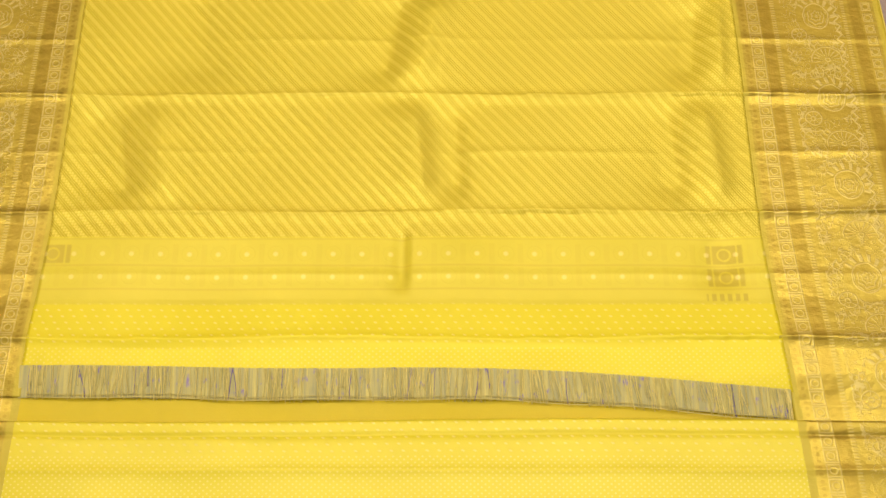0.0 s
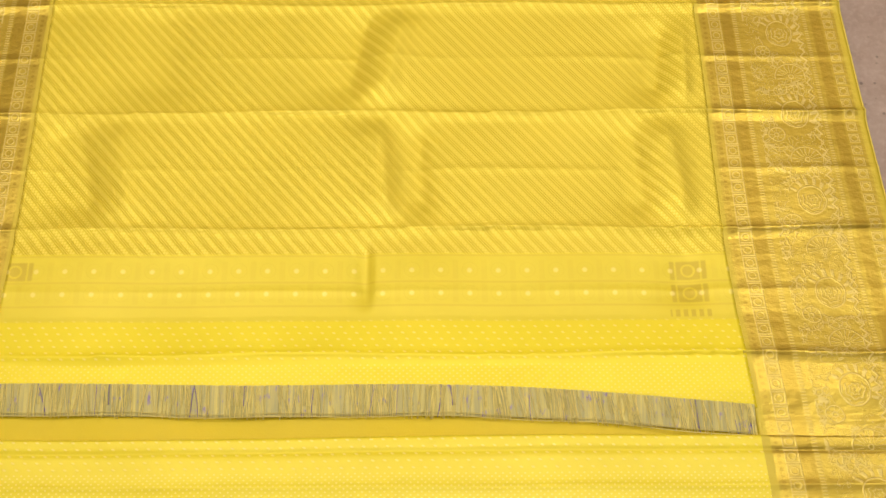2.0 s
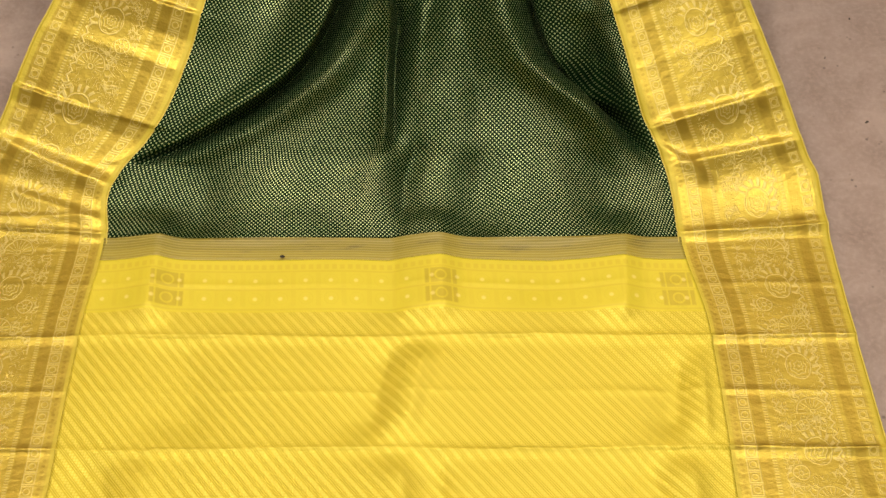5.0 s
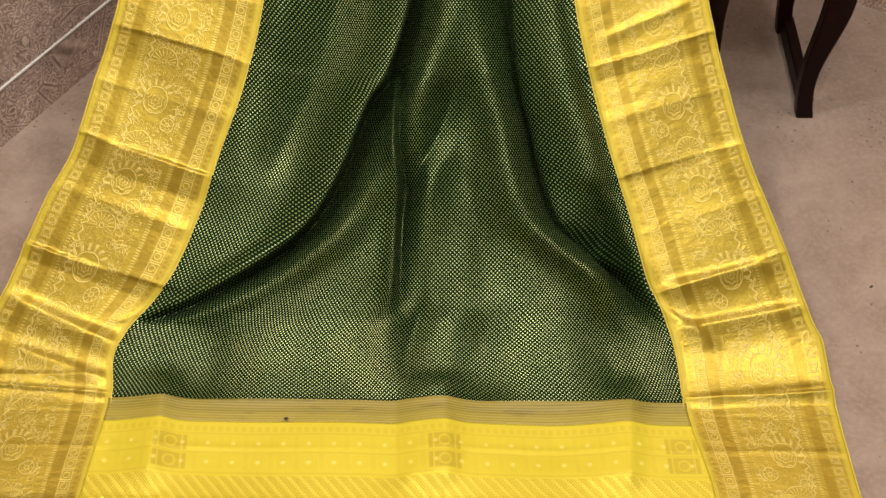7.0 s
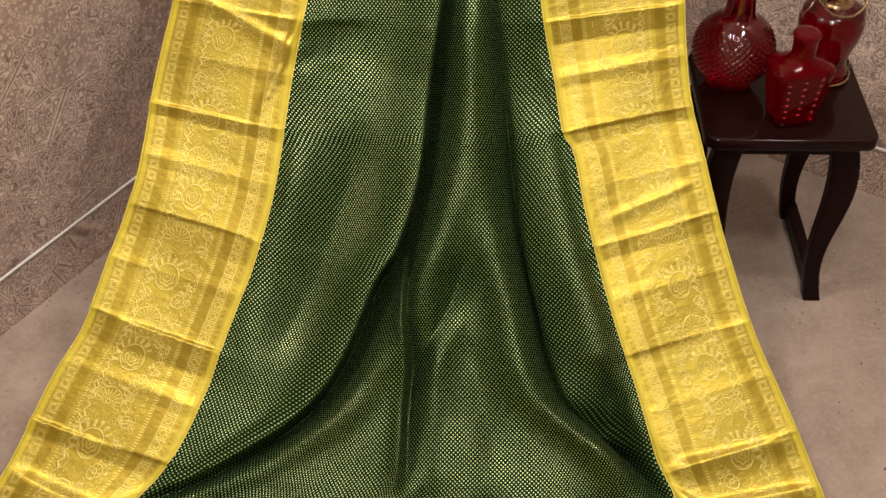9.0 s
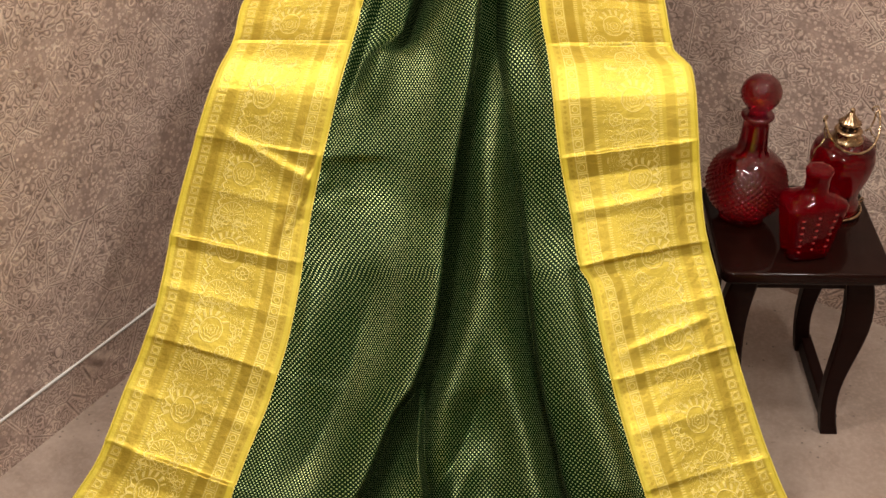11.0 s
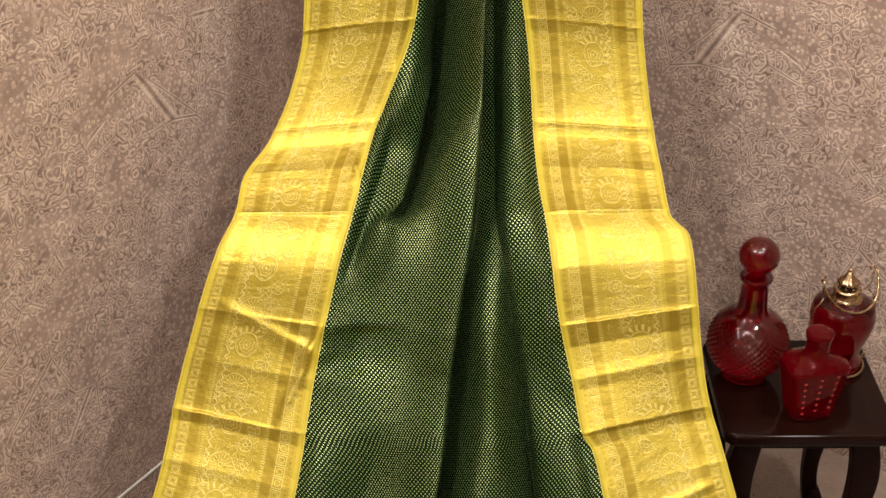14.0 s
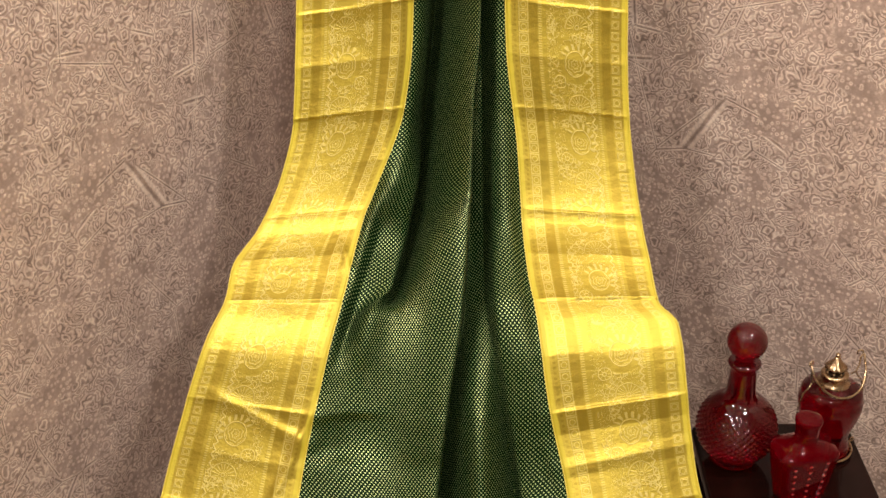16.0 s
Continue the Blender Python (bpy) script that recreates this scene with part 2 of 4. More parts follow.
def silk_dotted():
    """Plain yellow silk with small pale dots in slanting rows."""
    m = Mat("yellow_dotted_silk", Roughness=0.45, Metallic=0.1)
    u, v = m.uv()
    close = v.within(0.062, 0.108, 0.001)
    a = (u / 0.0130 + v / 0.020)
    cu, cv = (a.frac() - 0.5) * 0.0130, ((v / 0.0078).frac() - 0.5) * 0.0078
    spot = length(cu, cv * 1.5).below(0.0017, 0.0014) * (close * -1 + 1)
    a2, b2 = (u + v * 1.2) / 0.0080, (u - v * 1.2) / 0.0080
    spot2 = length(a2.frac() - 0.5, b2.frac() - 0.5).below(0.19, 0.12) * close
    wear = m.noise(m.vec(u, v), 7.0, 3.0)
    weave = m.noise(m.vec(u * 800.0, v * 80.0), 1.0, 2.0)
    col = m.mix(wear, (0.71, 0.585, 0.014), (0.80, 0.68, 0.024))
    col = m.mix(spot.max(spot2) * 0.55, col, (0.95, 0.82, 0.30))
    m.set("Base Color", col)
    m.set("Roughness", weave * 0.1 + 0.42)
    m.bump(spot + weave * 0.3, 0.0004, 0.5)
    return m.mat


def sheer():
    """Unwoven end: a thin grey-olive gauze flecked with violet."""
    m = Mat("unwoven_gauze", Roughness=0.6)
    u, v = m.uv()
    streak = m.noise(m.vec(u * 260.0, v * 9.0), 1.0, 3.0, 0.7)
    blot = m.noise(m.vec(u * 130.0, v * 60.0), 1.0, 2.0)
    col = m.mix(streak.above(0.52, 0.25), (0.40, 0.37, 0.15), (0.66, 0.57, 0.15))
    col = m.mix(blot.above(0.66, 0.10) * 0.8, col, (0.20, 0.14, 0.42))
    m.set("Base Color", col)
    m.bump(streak, 0.0006, 0.6)
    return m.mat


def wallpaper():
    """Grey-beige wallpaper covered with fine outlines of flowers, rings, scrolls and straight double bars; emboss
    shading is put into their colour.
    """
    m = Mat("embossed_wallpaper", Roughness=0.55)
    apart = m.tree.nodes.new("ShaderNodeSeparateXYZ")
    m.tree.links.new(m.place(), apart.inputs[0])
    wx, wy, wz = (X(m.tree, apart.outputs[k]) for k in range(3))
    where = m.vec(wx * 0.3181 - wy * 1.3779, wz)  # runs along either wall
    area = m.noise(where, 9.0, 2.0)
    # nested scroll outlines
    coil = (m.noise(m.warp(where, 26.0, 0.02), 72.0, 0.5) * 36.0).sin()
    # fields of small rings
    f2, rn2, _ = m.cells(where, 125.0, "F1", 0.8, True)
    field = area.above(0.56, 0.03)
    ring = f2.within(0.22, 0.36, 0.08)
    # round flowers with several rims
    f1, rnd, _ = m.cells(where, 30.0, "F1", 0.9, True)
    rims = (f1 * 34.0 + (m.noise(where, 120.0, 0.0) - 0.5) * 7.0).sin()
    flower = f1.below(0.40, 0.02) * rnd.above(0.80, 0.02)
    # stray straight double bars
    light_bar, dark_bar = None, None
    for scale, seat, keep in ((6.2, 6.3, 0.59), (11.0, 8.1, 0.60)):
        edge = m.cells(m.warp(where, 2.0, 0.015), scale, "DISTANCE_TO_EDGE")
        some = m.noise(where, seat, 0.0).above(keep, 0.02)
        unit = scale * 0.0008
        lb = edge.within(1.4 * unit, 3.4 * unit, unit) * some
        db = edge.below(1.0 * unit, unit) * some
        light_bar = lb if light_bar is None else light_bar.max(lb)
        dark_bar = db if dark_bar is None else dark_bar.max(db)
    bar = light_bar.max(dark_bar)
    free = (field * -1 + 1) * (flower * -1 + 1)
    light = (coil.above(0.62, 0.35) * free).max(ring * field).max(rims.above(0.5, 0.4) * flower) * (bar * -1 + 1)
    dark = (coil.below(-0.62, 0.35) * free).max(f2.above(0.50, 0.1) * field * 0.6).max(rims.below(-0.5, 0.4) * flower) * (bar * -1 + 1)
    light, dark = light.max(light_bar), dark.max(dark_bar)
    worn = m.noise(where, 26.0, 3.0, 0.65)
    light, dark = light * worn.above(0.46, 0.3), dark * worn.below(0.56, 0.3)
    shade = m.noise(where, 2.2, 3.0)
    grain = m.noise(where, 210.0, 2.0)
    blotch = m.noise(where, 20.0, 5.0, 0.7)
    base = m.mix(shade, (0.54, 0.394, 0.328), (0.67, 0.495, 0.415))
    base = m.mix(blotch.above(0.52, 0.3) * 0.6, base, (0.36, 0.257, 0.212))
    # lit and shaded edges of the embossed outlines, painted as pale and dark lines
    col = m.mix(dark * 0.85, base, (0.19, 0.13, 0.102))
    col = m.mix(light * 0.85, col, (0.90, 0.75, 0.63))
    col = m.mix(grain.above(0.55, 0.2) * 0.3, col, (0.22, 0.155, 0.13))
    m.set("Base Color", col)
    m.set("Roughness", light * -0.12 + 0.54)
    m.bump(light - dark * 0.6 + grain * 0.4, 0.0012, 0.6)
    return m.mat


def stone_floor():
    m = Mat("stone_look_floor", Roughness=0.5)
    where = m.place()
    a = m.noise(where, 2.6, 5.0, 0.6, 0.6)
    b = m.noise(where, 11.0, 6.0, 0.7, 0.4)
    c = m.noise(where, 130.0, 3.0, 0.6)
    pit = m.cells(where, 75.0).below(0.16, 0.1) * m.noise(where, 9.0, 2.0).above(0.56, 0.08)
    col = m.mix(a.above(0.5, 0.45), (0.27, 0.20, 0.160), (0.43, 0.338, 0.280))
    col = m.mix(b.above(0.52, 0.30) * 0.65, col, (0.205, 0.145, 0.112))
    col = m.mix(c.above(0.56, 0.2) * 0.35, col, (0.46, 0.36, 0.29))
    col = m.mix(pit * 0.7, col, (0.10, 0.07, 0.055))
    m.set("Base Color", col)
    m.set("Roughness", b * 0.25 + 0.36)
    m.bump(b * 0.5 + c * 0.5 - pit, 0.001, 0.5)
    return m.mat


def painted(name, colour, rough, bump_scale=120.0):
    m = Mat(name, Roughness=rough)
    where = m.place()
    n = m.noise(where, 6.0, 4.0)
    g = m.noise(where, bump_scale, 2.0)
    m.set("Base Color", m.mix(n, tuple(c * 0.9 for c in colour), colour))
    m.bump(g, 0.0006, 0.3)
    return m.mat


def dark_wood(name, dull, coat):
    m = Mat(name, Roughness=dull)
    where = m.place()
    node = m.tree.nodes.new("ShaderNodeVectorMath")
    node.operation = "MULTIPLY"
    m.tree.links.new(where, node.inputs[0])
    node.inputs[1].default_value = (3, 40, 40)
    g = m.noise(node.outputs[0], 2.0, 5.0, 0.6, 0.8)
    dust = m.noise(where, 40.0, 4.0, 0.7)
    m.set("Base Color", m.mix(g, (0.006, 0.002, 0.0016), (0.018, 0.005, 0.0035)))
    m.set("Roughness", dust * 0.14 + dull)
    m.bsdf.inputs["Specular IOR Level"].default_value = 0.09
    m.bsdf.inputs["Coat Weight"].default_value = coat
    m.bsdf.inputs["Coat Roughness"].default_value = 0.08
    m.bump(g, 0.0003, 0.25)
    return m.mat


def red_glass(name, clear, coat=0.0, bend=1.45):
    m = Mat(name, Roughness=0.03, IOR=bend, Transmission_Weight=clear)
    where = m.place()
    n = m.noise(where, 30.0, 2.0)
    m.set("Base Color", m.mix(n, (0.20, 0.0, 0.003), (0.27, 0.0005, 0.006)))
    m.bsdf.inputs["Coat Weight"].default_value = coat
    m.bsdf.inputs["Coat Roughness"].default_value = 0.02
    return m.mat


def brass():
    m = Mat("aged_brass", Metallic=1.0, Roughness=0.25)
    where = m.place()
    n = m.noise(where, 60.0, 4.0, 0.65)
    m.set("Base Color", m.mix(n, (0.40, 0.26, 0.14), (0.62, 0.46, 0.29)))
    m.set("Roughness", n * 0.25 + 0.14)
    return m.mat


def thread_silk():
    m = Mat("yellow_thread", Roughness=0.5)
    info = m.tree.nodes.new("ShaderNodeNewGeometry")
    r = X(m.tree, info.outputs["Random Per Island"])
    col = m.mix(r, (0.60, 0.52, 0.14), (0.88, 0.75, 0.24))
    m.set("Base Color", m.mix(r.above(0.955, 0.02), col, (0.14, 0.10, 0.38)))
    return m.mat


M_BORDER, M_GREEN, M_PALLU, M_OLIVE = silk_border(), silk_green(), silk_pallu(), silk_olive()
M_DOTTED, M_SHEER, M_THREAD = silk_dotted(), sheer(), thread_silk()
M_WALL, M_FLOOR = wallpaper(), stone_floor()
M_WHITE = painted("white_plaster", (0.72, 0.69, 0.64), 0.6)
M_STRIP = painted("white_joint", (0.74, 0.70, 0.66), 0.45)
M_WOOD, M_GLASS, M_BRASS = dark_wood("dark_mahogany", 0.30, 0.0), red_glass("ruby_glass", 0.86, 0.4), brass()
M_GLASS_THICK = red_glass("thick_ruby_glass", 0.72, 0.0, 1.30)
M_GLASS_THICK.node_tree.nodes["Principled BSDF"].inputs["Specular IOR Level"].default_value = 0.25
M_WOOD_TOP = dark_wood("polished_dark_mahogany", 0.05, 0.16)


# ---------------- building helpers ----------------
def mesh_object(name, verts, faces, material, parent=None, uvs=None, smooth=True):
    me = bpy.data.meshes.new(name)
    me.from_pydata([tuple(map(float, p)) for p in verts], [], [tuple(map(int, f)) for f in faces])
    if uvs is not None:
        layer = me.uv_layers.new(name="cloth")
        loops = np.zeros(len(me.loops), dtype=np.int32)
        me.loops.foreach_get("vertex_index", loops)
        layer.data.foreach_set("uv", np.asarray(uvs, dtype=np.float32)[loops].ravel())
    me.polygons.foreach_set("use_smooth", [smooth] * len(me.polygons))
    me.materials.append(material)
    ob = new(name, me)
    if parent is not None:
        ob.parent = parent
    return ob


def part(name, bm, material, parent=None, label="", smooth=True):
    me = bpy.data.meshes.new(name)
    bm.normal_update()
    bm.to_mesh(me)
    bm.free()
    for poly in me.polygons:
        poly.use_smooth = smooth
    me.materials.append(material)
    ob = new(name, me)
    if parent is not None:
        ob.parent = parent
    if label:
        tagged(ob, label)
    return ob


def thing(name, x, y, z, label, category, group="", turn=0.0):
    ob = new(name)
    ob.empty_display_size = 0.05
    ob.matrix_world = pose(x, y, z, 0, 0, turn)
    return tagged(ob, label, category, group)


def box(bm, cx, cy, cz, sx, sy, sz, bevel=0.0, segments=2):
    made = bmesh.ops.create_cube(bm, size=1.0, matrix=Matrix.Translation((cx, cy, cz)) @ Matrix.Diagonal((sx, sy, sz, 1)))
    if bevel:
        edges = list({e for v in made["verts"] for e in v.link_edges})
        bmesh.ops.bevel(bm, geom=edges, offset=bevel, segments=segments, affect="EDGES", profile=0.5)


def lathe(bm, rows, sides=48, wobble=None):
    """Turned shape from rows of radius and height, closed at both ends. wobble(angle, n) scales a row's radius."""
    rings = []
    for n, (r, z) in enumerate(rows):
        ring = []
        for k in range(sides):
            a = 2 * math.pi * k / sides
            rr = r * (wobble(a, n, z) if wobble else 1.0)
            ring.append(bm.verts.new((rr * math.cos(a), rr * math.sin(a), z)))
        rings.append(ring)
    for lo, hi in zip(rings, rings[1:]):
        for k in range(sides):
            bm.faces.new((lo[k], lo[(k + 1) % sides], hi[(k + 1) % sides], hi[k]))
    bm.faces.new(rings[0][::-1])
    bm.faces.new(rings[-1])


def tube(bm, points, radius, sides=8):
    """A round rod along points."""
    pts = [Vector(p) for p in points]
    rings, up = [], Vector((0.13, 0.2, 1)).normalized()
    for n, p in enumerate(pts):
        way = (pts[min(n + 1, len(pts) - 1)] - pts[max(n - 1, 0)]).normalized()
        a = way.cross(up).normalized()
        b = way.cross(a).normalized()
        rings.append([bm.verts.new(p + radius * (math.cos(t) * a + math.sin(t) * b)) for t in (2 * math.pi * k / sides for k in range(sides))])
    for lo, hi in zip(rings, rings[1:]):
        for k in range(sides):
            bm.faces.new((lo[k], lo[(k + 1) % sides], hi[(k + 1) % sides], hi[k]))
    bm.faces.new(rings[0][::-1])
    bm.faces.new(rings[-1])


def spline(knots, at):
    """A smooth curve through knots (position, value), without overshoot."""
    px, py = np.array([k[0] for k in knots], float), np.array([k[1] for k in knots], float)
    slopes = np.diff(py) / np.diff(px)
    tangents = np.zeros(len(px))
    for n in range(1, len(px) - 1):
        if slopes[n - 1] * slopes[n] > 0:
            tangents[n] = 2 * slopes[n - 1] * slopes[n] / (slopes[n - 1] + slopes[n])
    tangents[0], tangents[-1] = slopes[0], slopes[-1]
    at = np.clip(np.asarray(at, float), px[0], px[-1])
    n = np.clip(np.searchsorted(px, at) - 1, 0, len(px) - 2)
    h = px[n + 1] - px[n]
    t = (at - px[n]) / h
    return ((2 * t**3 - 3 * t**2 + 1) * py[n] + (t**3 - 2 * t**2 + t) * h * tangents[n]
            + (-2 * t**3 + 3 * t**2) * py[n + 1] + (t**3 - t**2) * h * tangents[n + 1])


# ---------------- the room ----------------
CORNER = Vector((-0.127, 2.25))
ALONG_L = Vector((-0.5299, -0.8480))  # from the corner along the one wall
ALONG_R = Vector((0.8480, -0.5299))  # and along the other


def wall(name, start, way, metres, height, material, thick=0.12, side=1):
    """A wall from start along way; its thickness lies on the far side of the room."""
    bm = bmesh.new()
    out = Vector((-way.y, way.x)) * side
    a, b = start, start + way * metres
    corners = [a, b, b + out * thick, a + out * thick]
    low = [bm.verts.new((p.x, p.y, 0)) for p in corners]
    high = [bm.verts.new((p.x, p.y, height)) for p in corners]
    bm.faces.new(low)
    bm.faces.new(high)
    for k in range(4):
        bm.faces.new((low[k], low[(k + 1) % 4], high[(k + 1) % 4], high[k]))
    bmesh.ops.recalc_face_normals(bm, faces=bm.faces)
    return part(name, bm, material, smooth=False)


ROOM_L, ROOM_R, HIGH = 4.2, 4.2, 2.7
w1 = tagged(wall("wall_left", CORNER, ALONG_L, ROOM_L, HIGH, M_WALL, side=-1), "grey-beige wall with embossed floral wallpaper", "wall", kind="structure")
w2 = tagged(wall("wall_right", CORNER, ALONG_R, ROOM_R, HIGH, M_WALL, side=1), "grey-beige wall with embossed floral wallpaper and shine", "wall", kind="structure")
w3 = tagged(wall("wall_back_left", CORNER + ALONG_L * ROOM_L, ALONG_R, ROOM_R, HIGH, M_WHITE, side=-1), "plain pale plaster wall behind the viewer", "wall", kind="structure")
w4 = tagged(wall("wall_back_right", CORNER + ALONG_R * ROOM_R, ALONG_L, ROOM_L, HIGH, M_WHITE, side=1), "plain pale plaster wall behind the viewer", "wall", kind="structure")


def slab(name, z0, z1, material, label, category, grow=0.15):
    bm = bmesh.new()
    g = grow
    pts = [CORNER - (ALONG_L + ALONG_R) * g, CORNER + ALONG_L * (ROOM_L + g) - ALONG_R * g,
           CORNER + ALONG_L * (ROOM_L + g) + ALONG_R * (ROOM_R + g), CORNER + ALONG_R * (ROOM_R + g) - ALONG_L * g]
    low, high = [bm.verts.new((p.x, p.y, z0)) for p in pts], [bm.verts.new((p.x, p.y, z1)) for p in pts]
    bm.faces.new(low)
    bm.faces.new(high)
    for k in range(4):
        bm.faces.new((low[k], low[(k + 1) % 4], high[(k + 1) % 4], high[k]))
    bmesh.ops.recalc_face_normals(bm, faces=bm.faces)
    return tagged(part(name, bm, material, smooth=False), label, category, kind="structure")


slab("floor", -0.1, 0.0, M_FLOOR, "brown-grey mottled stone-look floor", "floor")
slab("ceiling", HIGH + 0.002, HIGH + 0.1, M_WHITE, "plain white ceiling", "ceiling")


def joint_strip(name, start, way, metres, inward):
    """The thin white line that runs along the wall a hand's width over the floor."""
    bm = bmesh.new()
    n = 60
    rows = []
    for k in range(n + 1):
        p = start + way * (metres * k / n)
        z = 0.1 + 0.0006 * noise.noise((k * 1.7, 3.0, 0))
        h = 0.0028 + 0.0008 * noise.noise((k * 0.9, 7.0, 0))
        q = p + inward * 0.0025
        rows.append([bm.verts.new(c) for c in ((p.x, p.y, z - h), (q.x, q.y, z - h * 0.8), (q.x, q.y, z + h * 0.8), (p.x, p.y, z + h))])
    for a, b in zip(rows, rows[1:]):
        for k in range(3):
            bm.faces.new((a[k], a[k + 1], b[k + 1], b[k]))
    bmesh.ops.recalc_face_normals(bm, faces=bm.faces)
    return tagged(part(name, bm, M_STRIP), "thin white joint line above the skirting", "trim", kind="structure")


joint_strip("trim", CORNER + ALONG_L * 0.01, ALONG_L, 3.9, ALONG_R)
joint_strip("trim", CORNER + ALONG_R * 0.01, ALONG_R, 3.9, ALONG_L)

# ---------------- the saree ----------------
# Its run: along the floor, up a slope, over a soft bulge and up to where it hangs. Pairs of y and z.
RUN = ((-0.6, 0), (0.80, 0), (0.92, 0.012), (1.02, 0.06), (1.20, 0.20), (1.38, 0.39), (1.47, 0.52), (1.53, 0.60), (1.60, 0.645),
       (1.68, 0.70), (1.735, 0.80), (1.77, 0.92), (1.80, 1.05), (1.83, 1.25), (1.85, 1.5))


def run_curve():
    pts = np.array(RUN, float)
    pts = np.vstack([2 * pts[0] - pts[1], pts, 2 * pts[-1] - pts[-2]])
    out = []
    for n in range(1, len(pts) - 2):
        p0, p1, p2, p3 = pts[n - 1 : n + 3]
        d = np.linalg.norm(p2 - p1)
        m1, m2 = (p2 - p0) / 2, (p3 - p1) / 2
        m1, m2 = m1 * min(1, 1.2 * d / np.linalg.norm(m1)), m2 * min(1, 1.2 * d / np.linalg.norm(m2))
        for t in np.linspace(0, 1, 40, endpoint=False):
            out.append((2 * t**3 - 3 * t**2 + 1) * p1 + (t**3 - 2 * t**2 + t) * m1 + (3 * t**2 - 2 * t**3) * p2 + (t**3 - t**2) * m2)
    out.append(pts[-2])
    return np.array(out)


CURVE = run_curve()
ARC = np.r_[0, np.cumsum(np.linalg.norm(np.diff(CURVE, axis=0), axis=1))] - 0.6

# How far across the four long edges lie, against the way along the run.
OUTER_L = ((-0.6, -0.69), (0.3, -0.655), (0.72, -0.64), (0.95, -0.625), (1.03, -0.595), (1.15, -0.545), (1.23, -0.503), (1.31, -0.477),
           (1.44, -0.434), (1.57, -0.411), (1.69, -0.378), (1.77, -0.352), (1.825, -0.330), (1.872, -0.326), (1.95, -0.288), (2.03, -0.256),
           (2.11, -0.237), (2.235, -0.228), (2.8, -0.20))
INNER_L = ((-0.6, -0.505), (0.25, -0.463), (0.42, -0.453), (0.73, -0.446), (0.875, -0.434), (0.92, -0.439), (0.965, -0.426), (1.01, -0.391),
           (1.05, -0.363), (1.14, -0.326), (1.22, -0.30), (1.31, -0.268), (1.41, -0.241), (1.585, -0.214), (1.74, -0.180), (1.82, -0.160),
           (1.96, -0.133), (2.0, -0.118), (2.13, -0.071), (2.235, -0.057), (2.8, -0.04))
INNER_R = ((-0.6, 0.43), (0.115, 0.394), (0.25, 0.381), (0.4, 0.371), (0.57, 0.368), (0.725, 0.364), (0.86, 0.341), (0.925, 0.337),
           (0.99, 0.323), (1.05, 0.298), (1.14, 0.273), (1.23, 0.244), (1.32, 0.219), (1.4, 0.199), (1.48, 0.182), (1.505, 0.167),
           (1.57, 0.156), (1.68, 0.134), (1.78, 0.122), (1.88, 0.109), (2.07, 0.098), (2.23, 0.081), (2.8, 0.07))
OUTER_R = ((-0.6, 0.66), (0.2, 0.593), (0.57, 0.565), (0.72, 0.555), (0.9, 0.545), (0.96, 0.540), (0.99, 0.527), (1.06, 0.503), (1.14, 0.472),
           (1.23, 0.435), (1.33, 0.404), (1.4, 0.384), (1.495, 0.361), (1.565, 0.344), (1.69, 0.331), (1.782, 0.322), (1.815, 0.296),
           (1.87, 0.291), (1.95, 0.283), (2.03, 0.273), (2.136, 0.263), (2.23, 0.259), (2.8, 0.25))

FOLD = 0.1575  # storage creases lie this far apart
SLANT = ((-0.6, 0.0), (0.8, 0.0), (1.0, 0.22), (1.15, 0.30), (1.35, 0.27), (1.6, 0.19), (1.78, 0.05), (1.9, -0.05), (2.1, -0.12), (2.8, -0.1))


def hump(t, left=1.0, right=1.0):
    """A soft bell with its own width on either side."""
    return np.exp(-np.abs(np.where(t < 0, t / left, t / right)) ** 1.7)


def crease(t, left=1.0, right=1.0):
    """A sharp valley between two rounded bulges."""
    return np.exp(-np.abs(np.where(t < 0, t / left, t / right)) ** 1.15)


def fade(s, a, b, soft):
    return np.clip((s - a) / soft, 0, 1) * np.clip((b - s) / soft, 0, 1)


